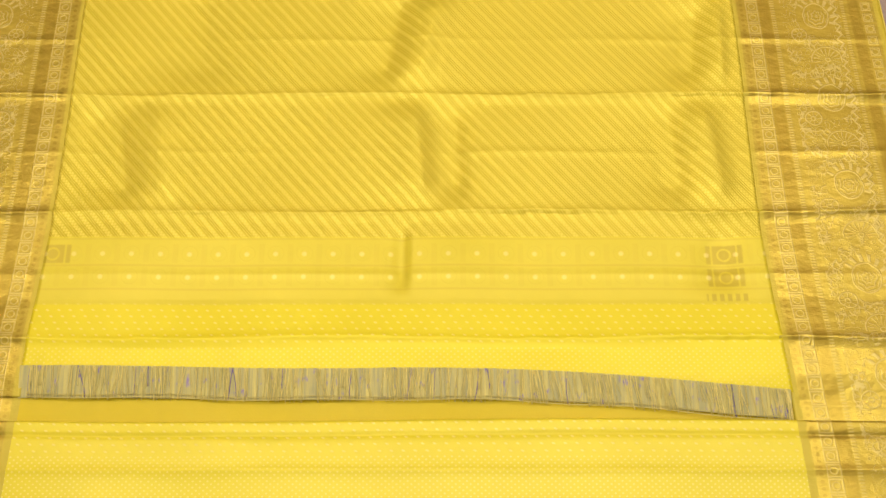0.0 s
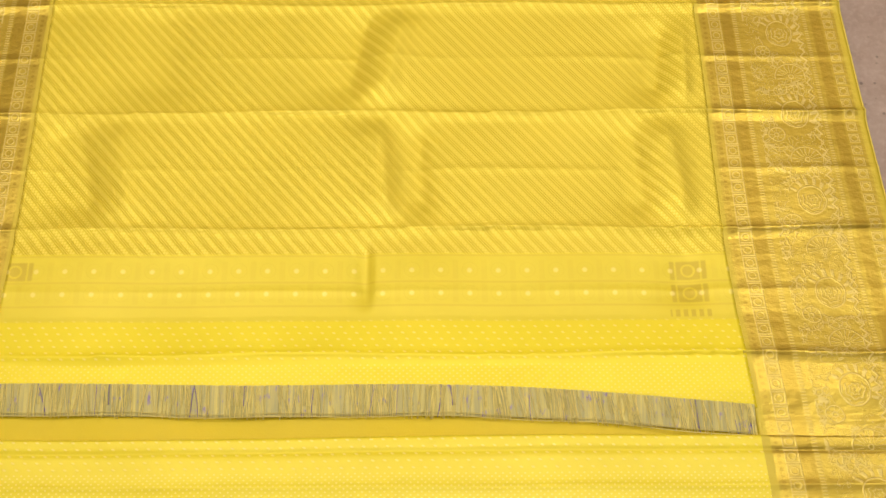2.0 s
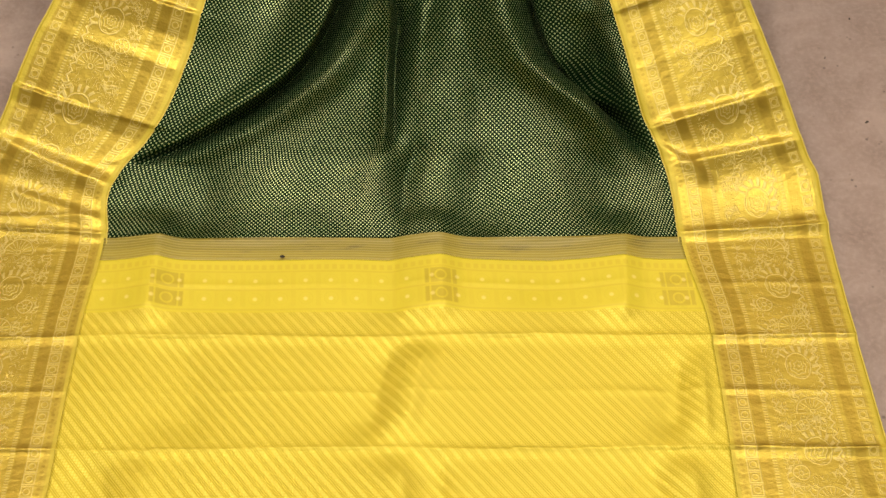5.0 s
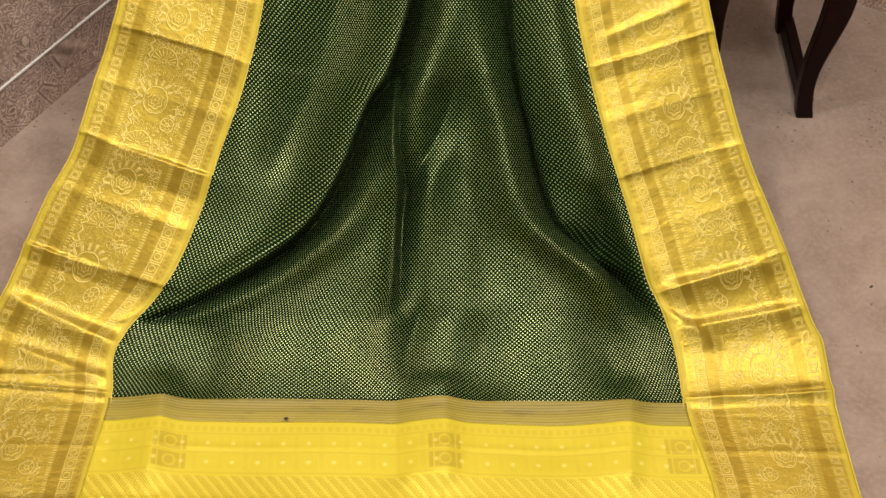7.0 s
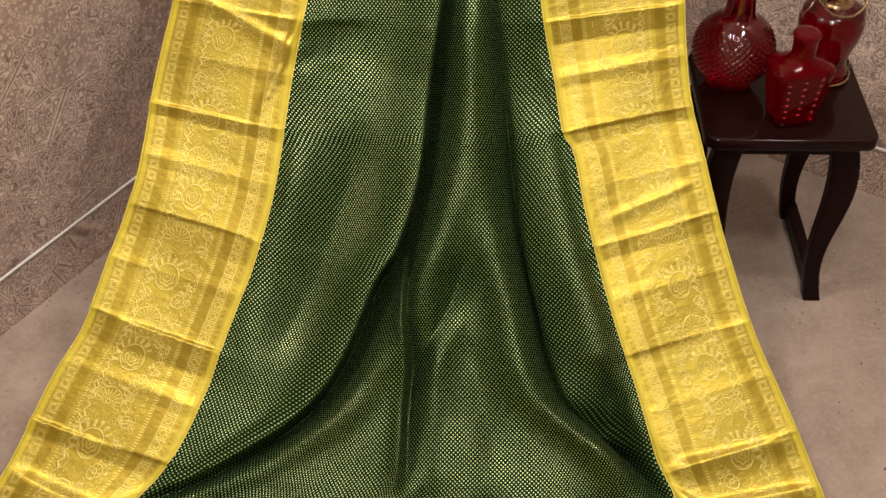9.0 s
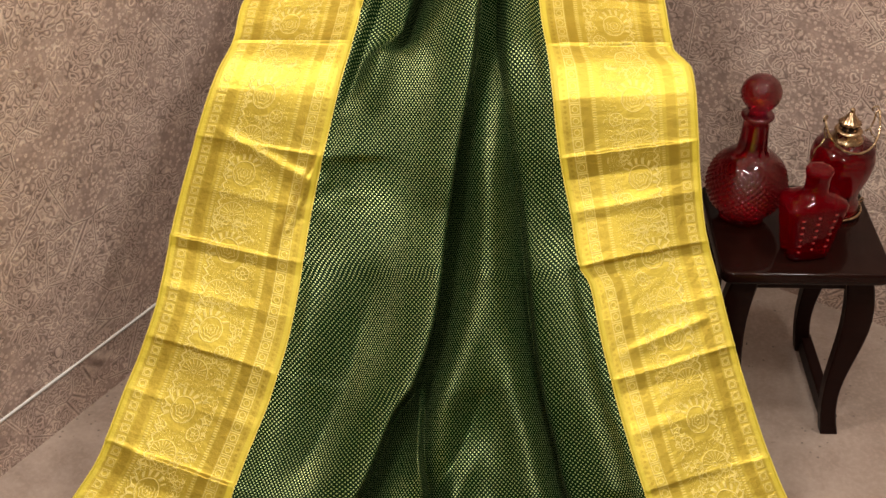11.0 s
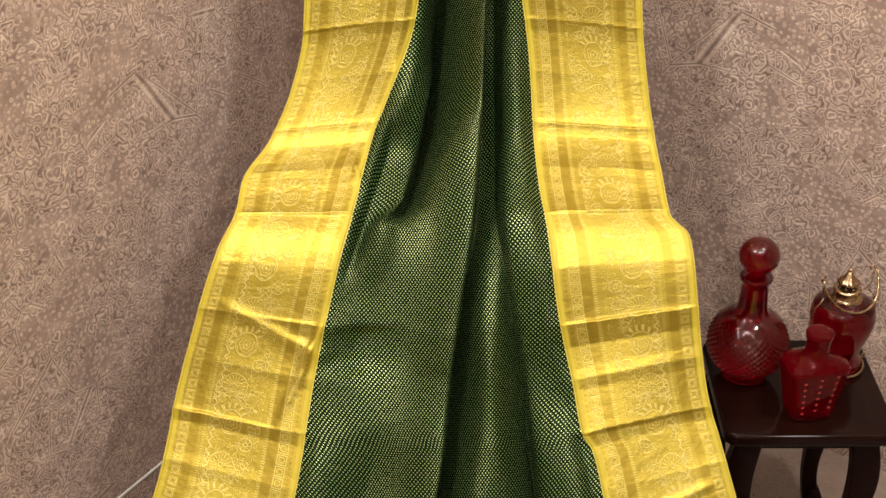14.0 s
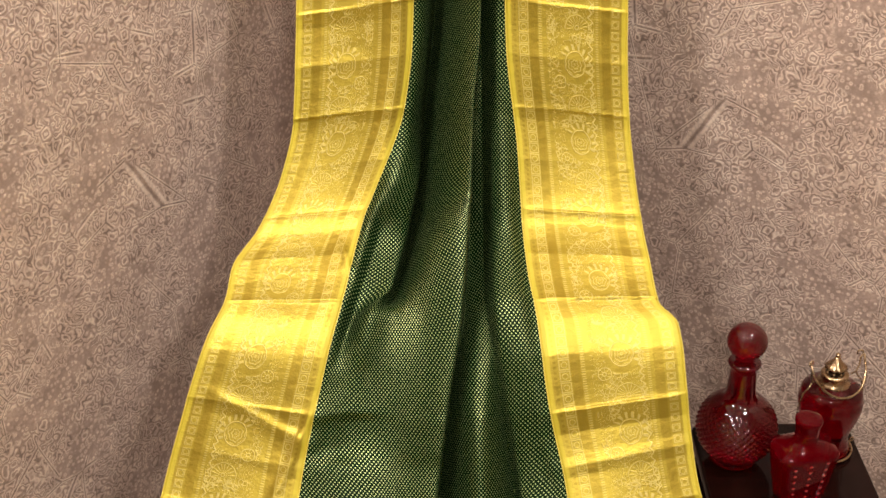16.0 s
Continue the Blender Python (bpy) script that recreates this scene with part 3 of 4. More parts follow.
# Long folds of the hanging green part: the way of each, depth over the run, width on either side.
VALLEYS = (
    (((0.985, -0.40), (1.006, -0.344), (1.05, -0.266), (1.12, -0.18), (1.2, -0.133), (1.296, -0.095), (1.335, -0.07), (1.434, -0.041),
      (1.547, -0.026), (1.685, -0.008), (1.81, 0.011), (1.95, 0.021), (2.122, 0.025), (2.25, 0.036), (2.8, 0.05)),
     ((0.98, 0.012), (1.1, 0.038), (1.3, 0.055), (1.6, 0.040), (2.0, 0.045), (2.8, 0.05)), 0.012, 0.026),
    (((0.98, 0.32), (1.0, 0.303), (1.05, 0.268), (1.09, 0.22), (1.13, 0.182), (1.2, 0.155), (1.26, 0.141), (1.314, 0.126), (1.436, 0.104),
      (1.6, 0.083), (1.68, 0.07), (1.85, 0.05), (2.8, 0.045)),
     ((0.96, 0.0), (1.02, 0.022), (1.12, 0.046), (1.25, 0.046), (1.5, 0.030), (1.8, 0.022), (2.1, 0.016), (2.8, 0.016)), 0.022, 0.026),
    (((0.99, -0.050), (1.1, -0.050), (1.18, -0.046), (1.24, -0.053), (1.33, -0.052)), ((0.99, 0.0), (1.03, 0.018), (1.2, 0.026), (1.31, 0.020), (1.34, 0.0)), 0.007, 0.017),
    (((1.15, -0.040), (1.2, -0.020), (1.26, 0.010), (1.33, 0.035)), ((1.14, 0.0), (1.18, 0.010), (1.27, 0.010), (1.36, 0.0)), 0.020, 0.012),
    (((0.88, -0.035), (0.95, -0.032), (1.0, -0.018), (1.1, -0.010)), ((0.87, 0.0), (0.93, 0.008), (1.02, 0.010), (1.12, 0.0)), 0.018, 0.022),
    (((1.78, -0.11), (1.9, -0.085), (2.01, -0.060), (2.12, -0.046), (2.3, -0.028), (2.8, -0.02)), ((1.80, 0.0), (1.86, 0.050), (2.0, 0.075), (2.8, 0.075)), 0.022, 0.026),
    (((1.58, -0.165), (1.66, -0.150)), ((1.585, 0.0), (1.61, 0.011), (1.65, 0.008), (1.66, 0.0)), 0.055, 0.05),
    (((1.72, -0.172), (1.84, -0.142), (2.0, -0.105)), ((1.72, 0.0), (1.80, 0.030), (1.92, 0.030), (2.02, 0.0)), 0.012, 0.016),
    (((1.25, 0.235), (1.6, 0.130)), ((1.24, 0.0), (1.32, 0.010), (1.5, 0.010), (1.62, 0.0)), 0.02, 0.016),
    (((1.18, -0.235), (1.33, -0.165), (1.5, -0.12)), ((1.16, 0.0), (1.25, 0.009), (1.4, 0.011), (1.52, 0.0)), 0.035, 0.035),
    (((1.02, 0.085), (1.2, 0.040)), ((1.02, 0.0), (1.1, 0.006), (1.18, 0.006), (1.22, 0.0)), 0.02, 0.02),
    (((1.01, 0.300), (1.08, 0.258), (1.18, 0.222)), ((1.0, 0.0), (1.05, 0.034), (1.12, 0.034), (1.19, 0.0)), 0.020, 0.026),
    (((0.87, -0.32), (0.98, -0.30)), ((0.86, 0.0), (0.90, 0.008), (0.94, 0.007), (0.99, 0.0)), 0.04, 0.05),
    (((0.87, 0.075), (1.0, 0.07)), ((0.86, 0.0), (0.90, 0.007), (0.96, 0.006), (1.0, 0.0)), 0.035, 0.03),
    (((0.87, 0.265), (1.0, 0.235)), ((0.86, 0.0), (0.91, 0.008), (0.97, 0.006), (1.0, 0.0)), 0.03, 0.03),
)
# Soft buckles of the part on the floor: along from and to, across from and to, half-width, rise.
BUCKLES = (
    (0.560, 0.714, -0.075, -0.045, 0.030, -0.010), (0.560, 0.714, -0.030, 0.000, 0.030, 0.010), (0.402, 0.556, -0.020, -0.035, 0.026, 0.011),
    (0.402, 0.556, 0.020, 0.012, 0.024, -0.009), (0.402, 0.556, 0.285, 0.270, 0.028, -0.010), (0.402, 0.556, 0.335, 0.315, 0.026, 0.010),
    (0.560, 0.70, 0.305, 0.320, 0.024, -0.010), (0.560, 0.70, 0.345, 0.355, 0.016, 0.007), (0.402, 0.556, -0.375, -0.410, 0.034, -0.010),
    (0.402, 0.556, -0.325, -0.350, 0.024, 0.006), (0.29, 0.395, -0.043, -0.045, 0.010, -0.009), (0.29, 0.395, 0.330, 0.325, 0.028, -0.007),
    (0.560, 0.73, -0.29, -0.31, 0.05, -0.005), (0.72, 0.92, -0.365, -0.36, 0.030, 0.016), (0.72, 0.92, 0.02, 0.015, 0.040, 0.017),
    (0.72, 0.92, 0.255, 0.27, 0.034, 0.014), (0.72, 0.90, -0.045, -0.05, 0.025, -0.006), (0.755, 0.88, 0.16, 0.16, 0.05, -0.003),
)


# Pinched folds across a border: across and along of either end, half-width, rise.
PINCHES = (
    (-0.62, 1.03, -0.40, 0.93, 0.022, 0.014), (-0.60, 0.95, -0.42, 0.885, 0.016, 0.008), (-0.66, 0.90, -0.43, 0.90, 0.010, 0.005),
    (0.55, 1.02, 0.29, 0.965, 0.016, 0.012), (0.50, 1.08, 0.29, 1.03, 0.014, 0.010), (0.40, 0.95, 0.30, 1.02, 0.014, 0.010), (0.58, 0.90, 0.33, 0.87, 0.010, 0.006),
    (-0.20, 1.66, -0.27, 1.52, 0.020, 0.008), (-0.36, 1.70, -0.17, 1.60, 0.015, 0.007), (-0.24, 1.60, -0.19, 1.68, 0.016, 0.009),
    (0.36, 1.44, 0.22, 1.38, 0.010, 0.005), (-0.17, 1.93, -0.12, 1.78, 0.018, 0.008),
)


def fold_number(v):
    """Creases along the cloth: how far into the fold, and which one."""
    f = (v - 0.40) / FOLD
    return f - np.floor(f), np.floor(f)


def relief(x, s, v, zone):
    """How far the cloth stands off its run. zone: 0 in the middle, 1 in a border."""
    f, k = fold_number(v)
    steep = spline(((-0.6, 0.0024), (0.8, 0.0024), (0.95, 0.004), (1.1, 0.0052), (1.7, 0.0052), (1.85, 0.0030), (2.8, 0.0022)), s)
    k2 = k + np.where(x < 0, 0.37, 0.0)
    vary = 0.4 + 0.9 * np.abs(np.sin(k2 * 12.9898 + 1.3))
    low = np.where(s < 0.9, 0.915, 0.66 + 0.24 * np.abs(np.sin(k2 * 7.1)))
    saw = np.where(f < low, np.clip(1 - f / low, 0, 1), np.clip((f - low) / (1 - low), 0, 1))
    minor = np.clip(1 - np.abs(f - 0.50) / np.where(s < 0.9, 0.05, 0.10), 0, 1) * (0.5 + np.abs(np.sin(k * 4.7 + 0.6)))
    strength = np.where(zone > 0, 1.0, np.where(s < 0.85, 0.85, 0.4))
    vary = vary * (0.75 + 0.45 * np.sin(x * 15 + k * 3.3))
    h = steep * vary * strength * (saw + 0.22 * minor)
    # sharp ridges where the part on the floor was pressed
    off = np.minimum(f, 1 - f) * FOLD
    press = (0.75 + 0.35 * np.sin(x * 12 + k * 2.7)) * np.where(s < 0.9, 1.0, 0.45)
    h = h + press * (0.0030 * np.exp(-off / 0.0035) + 0.0006 * np.exp(-np.abs(f - 0.5) * FOLD / 0.0025)) * np.where(zone > 0, 1.0, np.where(s < 0.9, 0.9, 0.45))
    # slack between creases
    wide = np.sin(x * 23 + k * 2.1) * np.sin(x * 9.0 + 1.7 * k)
    h = h + 0.0022 * wide * np.sin(np.pi * f) * np.where(s < 0.85, 1.0, 1.6) * np.where(zone > 0, 0.7, 1.0)
    # soft dents of the hanging silk
    dent = 0.0030 * np.sin(x * 41 + s * 9 + 1.0) * np.sin(s * 19 - x * 13) + 0.0030 * np.sin(x * 24 - s * 15 + 0.6) * np.sin(s * 8.3 + x * 5)
    h = h + dent * np.where(zone > 0, 0.0, 1.0) * np.clip((s - 0.93) / 0.1, 0, 1)
    for a, b, xa, xb, half, rise in BUCKLES:
        centre = xa + (xb - xa) * (s - a) / (b - a)
        t = fade(s, a, b, 0.04)
        h = h + 0.85 * rise * np.exp(-np.abs(np.where(x < centre, (x - centre) / half / 1.2, (x - centre) / half / 0.6)) ** 1.6) * t * t * (3 - 2 * t) * np.where(zone > 0, 0.0, 1.0)
    for way, deep, left, right in VALLEYS:
        ss = np.clip(s, way[0][0], way[-1][0])
        d = 1.7 * spline(deep, s) * ((s > deep[0][0] - 1e-6) & (s < deep[-1][0] + 1e-6))
        centre = spline(way, ss)
        t = x - centre
        dip = -d * crease(t, left * 1.1, right * 1.1) + 0.45 * d * hump(t + 2.2 * left, left * 1.5, left * 1.5) + 0.35 * d * hump(t - 2.2 * right, right * 1.4, right * 1.4)
        h = h + dip * np.where(zone > 0, 0.12, 1.0)
    for x0, s0, x1, s1, half, rise in PINCHES:
        t = (x - x0) / (x1 - x0)
        bell = hump((s - s0 - (s1 - s0) * t) / half, 1.0, 0.5) * np.clip(t / 0.25, 0, 1) * np.clip((1 - t) / 0.25, 0, 1)
        h = h + 0.5 * rise * bell * np.where(zone > 0, 1.0, 0.0)
    # the bulge at the sides where the cloth turns from the slope to the hang
    h = h + 0.008 * hump((s - 1.74) / 0.06) * np.where(zone > 0, 1.0, 0.4)
    return h


def along_run(s):
    y, z = np.interp(s, ARC, CURVE[:, 0]), np.interp(s, ARC, CURVE[:, 1])
    e = 0.012
    ty = np.interp(s + e, ARC, CURVE[:, 0]) - np.interp(s - e, ARC, CURVE[:, 0])
    tz = np.interp(s + e, ARC, CURVE[:, 1]) - np.interp(s - e, ARC, CURVE[:, 1])
    d = np.hypot(ty, tz) + 1e-9
    return y, z, -tz / d, ty / d


def cloth_end(x):
    """The cut end of the saree on the floor runs a little askew."""
    return 0.206 - 0.030 * np.clip((x + 0.05) / 0.5, 0, 1) ** 1.4 + 0.002 * np.sin(x * 11)


def cloth(name, parent, material, s0, s1, ds, dx, left, right, border=0, label="", end=None, lift=0.009, s_uv=0.0):
    """One woven panel between two long edges. border: -1 or 1 for a side band, whose pattern runs from its inner edge."""
    ns = int(round((s1 - s0) / ds)) + 1
    sv = np.linspace(s0, s1, ns)
    xl, xr = spline(left, sv), spline(right, sv)
    tuck = 0.004 if border == 0 and s1 < 0.9 else 0.0  # slips a little under the borders
    xl, xr = xl - tuck, xr + tuck
    nx = int(round(np.max(xr - xl) / dx)) + 1
    f = np.linspace(0, 1, nx)
    x = xl[:, None] + (xr - xl)[:, None] * f[None, :]
    s = np.repeat(sv[:, None], nx, 1)
    if end is not None:
        stop = cloth_end(x) - end
        s = stop + (s1 - stop) * (s - s0) / (s1 - s0)
        x = spline(left, s) - tuck + (spline(right, s) - spline(left, s) + 2 * tuck) * f[None, :]
    il, ir = spline(INNER_L, s), spline(INNER_R, s)
    out = np.maximum(np.maximum(il - x, x - ir), 0)
    slant = spline(SLANT, s)
    middle = (il + ir) / 2
    half = (ir - il) / 2
    inner = np.clip(np.abs(x - middle) / half, 0, 1)
    v = s - slant * (out - 0.30 * half * (1 - inner**2))
    zone = np.full_like(s, 1.0 if border else 0.0)
    h = relief(x, s, v, zone)
    draw = np.zeros_like(x)
    if border == 0:
        for which, reach, side_ in ((0, 0.030, -1), (1, -0.028, 1), (2, 0.022, -1), (5, 0.030, -1)):
            way, deep, left_w, right_w = VALLEYS[which]
            ss = np.clip(s, way[0][0], way[-1][0])
            inside = ((s > deep[0][0]) & (s < deep[-1][0])) * np.clip(spline(deep, s) / 0.045, 0, 1)
            draw = draw + reach * inside * hump((x - spline(way, ss) - side_ * abs(reach) * 0.85) / 0.018)
        keep = np.clip(np.minimum(x - il, ir - x) / 0.03, 0, 1)
        draw = draw * keep
    if border == 0:
        # meet the borders at the same height
        edge = np.clip(np.minimum(x - il, ir - x) / 0.025, 0, 1)
        edge = edge * edge * (3 - 2 * edge)
        side = relief(np.where(x < middle, il, ir), s, v, np.ones_like(s))
        h = side * (1 - edge) + h * edge
    y, z, ny, nz = along_run(s)
    h = h + lift + (0.0004 if tuck else 0.0) + 0.005 * np.clip((0.29 - s) / 0.05, 0, 1) - 0.004 * np.clip((0.20 - s) / 0.03, 0, 1)
    py, pz = y + ny * h, np.maximum(z + nz * h, 0.003)
    if border == 0:
        # the weave keeps its width over the folds
        px = x + draw
        step = np.sqrt(np.diff(px, axis=1) ** 2 + np.diff(py, axis=1) ** 2 + np.diff(pz, axis=1) ** 2)
        girth = np.concatenate([np.zeros((ns, 1)), np.cumsum(step, axis=1)], axis=1)
        u = x - middle
        if s1 > 0.9:
            spare = girth - girth[:, -1:] / 2 - u
            pad = np.pad(spare, ((70, 70), (0, 0)), mode="edge")
            total = np.cumsum(np.vstack([np.zeros((1, nx)), pad]), axis=0)
            u = u + (total[140:] - total[:-140])[:ns] / 140
    else:
        u = np.where(border < 0, (1 - f)[None, :], f[None, :]) * 0.19 + 0 * s
    idx = np.arange(ns * nx).reshape(ns, nx)
    faces = np.stack([idx[:-1, :-1], idx[:-1, 1:], idx[1:, 1:], idx[1:, :-1]], -1).reshape(-1, 4)
    ob = mesh_object(name, np.stack([x + draw, py, pz], -1).reshape(-1, 3), faces, material, parent, np.stack([u, v + s_uv], -1).reshape(-1, 2))
    mod = ob.modifiers.new("thickness", "SOLIDIFY")
    mod.thickness, mod.offset = 0.0007, -1.0
    if label:
        tagged(ob, label)
    return ob


saree = thing("saree", 0, 0, 0, "green silk saree with gold borders, hung and spread on the floor", "saree")
cloth("body", saree, M_GREEN, 0.867, 2.8, 0.0032, 0.0030, INNER_L, INNER_R, label="dark green silk with a lattice of pale woven dots")
cloth("shot_strip", saree, M_OLIVE, 0.833, 0.867, 0.003, 0.0042, INNER_L, INNER_R, label="olive shot silk strip with fine rules")
cloth("end_piece", saree, M_PALLU, 0.209, 0.833, 0.0022, 0.0040, INNER_L, INNER_R, label="yellow brocade with slanting beaded stripes", end=0.0)
cloth("border", saree, M_BORDER, 0.209, 2.8, 0.0019, 0.005, OUTER_L, INNER_L, border=-1, label="gold brocade border with bird and flower outlines", end=0.033)
cloth("border", saree, M_BORDER, 0.209, 2.8, 0.0019, 0.005, INNER_R, OUTER_R, border=1, label="gold brocade border with bird and flower outlines", end=0.033)


def selvedge(parent, edge, zone_x, s0, s1):
    """The rounded outer cord of a border."""
    sv = np.linspace(s0, s1, 500)
    x = spline(edge, sv)
    il, ir = spline(INNER_L, sv), spline(INNER_R, sv)
    out = np.maximum(np.maximum(il - x, x - ir), 0)
    half = (ir - il) / 2
    v = sv - spline(SLANT, sv) * out
    h = relief(x, sv, v, np.ones_like(sv)) + 0.0088
    y, z, ny, nz = along_run(sv)
    bm = bmesh.new()
    tube(bm, list(zip(x, y + ny * h, np.maximum(z + nz * h, 0.003))), 0.0009, 6)
    return part("selvedge", bm, M_CORD, parent, "bright yellow selvedge cord")


M_CORD = painted("yellow_cord", (0.72, 0.58, 0.10), 0.5, 400.0)
selvedge(saree, OUTER_L, -1, 0.215, 2.8)
selvedge(saree, OUTER_R, 1, 0.185, 2.8)
selvedge(saree, INNER_L, -1, 0.86, 2.8)
selvedge(saree, INNER_R, 1, 0.86, 2.8)


def gauze(parent):
    """The unwoven end of the warp between the cut end and its last thread."""
    nx, ns = 260, 8
    xs = np.linspace(-0.470, 0.388, nx)
    verts, uvs = [], []
    for k in range(ns):
        for x in xs:
            top = float(cloth_end(x)) + 0.002
            deep = 0.036 - 0.004 * (x + 0.45)
            s = top - deep * k / (ns - 1)
            z = 0.0165 - 0.006 * k / (ns - 1) + 0.0008 * noise.noise((x * 60, k * 0.4, 0))
            verts.append((x, s, z))
            uvs.append((x, s))
    faces = [(k * nx + i, k * nx + i + 1, (k + 1) * nx + i + 1, (k + 1) * nx + i) for k in range(ns - 1) for i in range(nx - 1)]
    ob = mesh_object("gauze", verts, [f[::-1] for f in faces], M_SHEER, parent, uvs)
    return tagged(ob, "grey-olive unwoven end with violet flecks")


def loose_threads(parent):
    """Warp threads across the gauze, bunched and astray."""
    rng = random.Random(4)
    bm = bmesh.new()
    for n in range(460):
        x = rng.uniform(-0.466, 0.385)
        x += 0.006 * math.sin(x * 90)
        top = float(cloth_end(x))
        drift = rng.gauss(0, 0.003) + (0.006 if x > 0.1 else 0.0)
        reach = rng.choice((0.95, 0.95, 0.95, 0.6, 1.0))
        pts = []
        for k in range(5):
            t = k / 4 * reach
            pts.append((x + drift * t + 0.0008 * math.sin(t * 5 + n), top + 0.001 - 0.037 * t, 0.0185 - 0.007 * t))
        tube(bm, pts, rng.uniform(0.00022, 0.00050), 4)
    for row, z in ((0.030, 0.0145), (0.0335, 0.0142)):
        tube(bm, [(x, float(cloth_end(x)) - row + 0.0012 * math.sin(x * 35), z - 0.001) for x in np.linspace(-0.46, 0.38, 80)], 0.0005, 4)
    ob = part("fringe_threads", bm, M_THREAD, parent, "loose yellow and violet warp threads")
    return tagged(ob, kind="stuff")


gauze(saree)
loose_threads(saree)


# ---------------- the folded piece at the foot ----------------
def folded_layer(name, parent, material, left, right, s0, s1, top, thick, border=0, label=""):
    """A doubled layer that lies flat with a rounded folded edge at its far side."""
    nx = 150 if border == 0 else 40
    along = list(np.linspace(s0, -0.02, 40)) + list(np.linspace(-0.017, s1 - thick * 0.5, 110))
    rows = [(s, top) for s in along]
    for k in range(1, 9):
        a = math.pi * k / 8
        rows.append((s1 - thick * 0.5 + thick * 0.5 * math.sin(a), top - thick * 0.5 + thick * 0.5 * math.cos(a)))
    rows.append((s1 - 0.05, top - thick))
    verts, uvs = [], []
    for n, (s, z) in enumerate(rows):
        for k in range(nx):
            f = k / (nx - 1)
            a, b = float(spline(left, s)), float(spline(right, s))
            x = a + (b - a) * f
            lump = 0.0016 * noise.noise((x * 5.0, s * 14.0, 2.0)) + 0.0009 * math.sin(x * 30 + s * 20)
            crease = 0.0022 * math.exp(-abs(s - 0.092) / 0.006) - 0.0024 * math.exp(-abs(s - 0.131) / 0.0025) + 0.0016 * math.exp(-abs(s + 0.068) / 0.008) + 0.002 * math.exp(-abs(s - 0.045) / 0.004) * (1 if border else 0.2)
            wave = 0.004 * math.sin(x * 7.0 + 0.5) * max(0.0, (s - s1 + 0.05) / 0.05)
            verts.append((x, s + wave * 0.5, max(0.002, z + (lump + crease) * (1 if z > top - 0.001 else 0.3))))
            u = (1 - f if border < 0 else f) * 0.19 if border else x
            uvs.append((u, s + (0 if n < len(along) else 0.0)))
    faces = [(r * nx + i, r * nx + i + 1, (r + 1) * nx + i + 1, (r + 1) * nx + i) for r in range(len(rows) - 1) for i in range(nx - 1)]
    ob = mesh_object(name, verts, faces, material, parent, uvs)
    return tagged(ob, label) if label else ob


# yellow silk in a darker colour for the shade below the saree's end
M_YELLOW_SHADED = painted("shaded_yellow_silk", (0.70, 0.54, 0.012), 0.42, 500.0)
M_YELLOW_SHADED.node_tree.nodes["Principled BSDF"].inputs["Specular IOR Level"].default_value = 0.2
piece = thing("blouse_piece", 0, 0, 0, "folded yellow dotted silk blouse piece with gold borders on the floor", "cloth")
for top, thick, s1, names in ((0.0072, 0.005, 0.27, ("lower_layer", "lower_border")), (0.0135, 0.006, 0.148, ("upper_layer", "upper_border"))):
    deep = names[0] == "lower_layer"
    folded_layer(names[0], piece, M_YELLOW_SHADED if deep else M_DOTTED, INNER_L, INNER_R, -0.58, s1, top, thick)
    folded_layer(names[1], piece, M_BORDER, OUTER_L, INNER_L, -0.58, s1, top, thick, -1, "gold brocade border")
    folded_layer(names[1], piece, M_BORDER, INNER_R, OUTER_R, -0.58, s1, top, thick, 1, "gold brocade border")


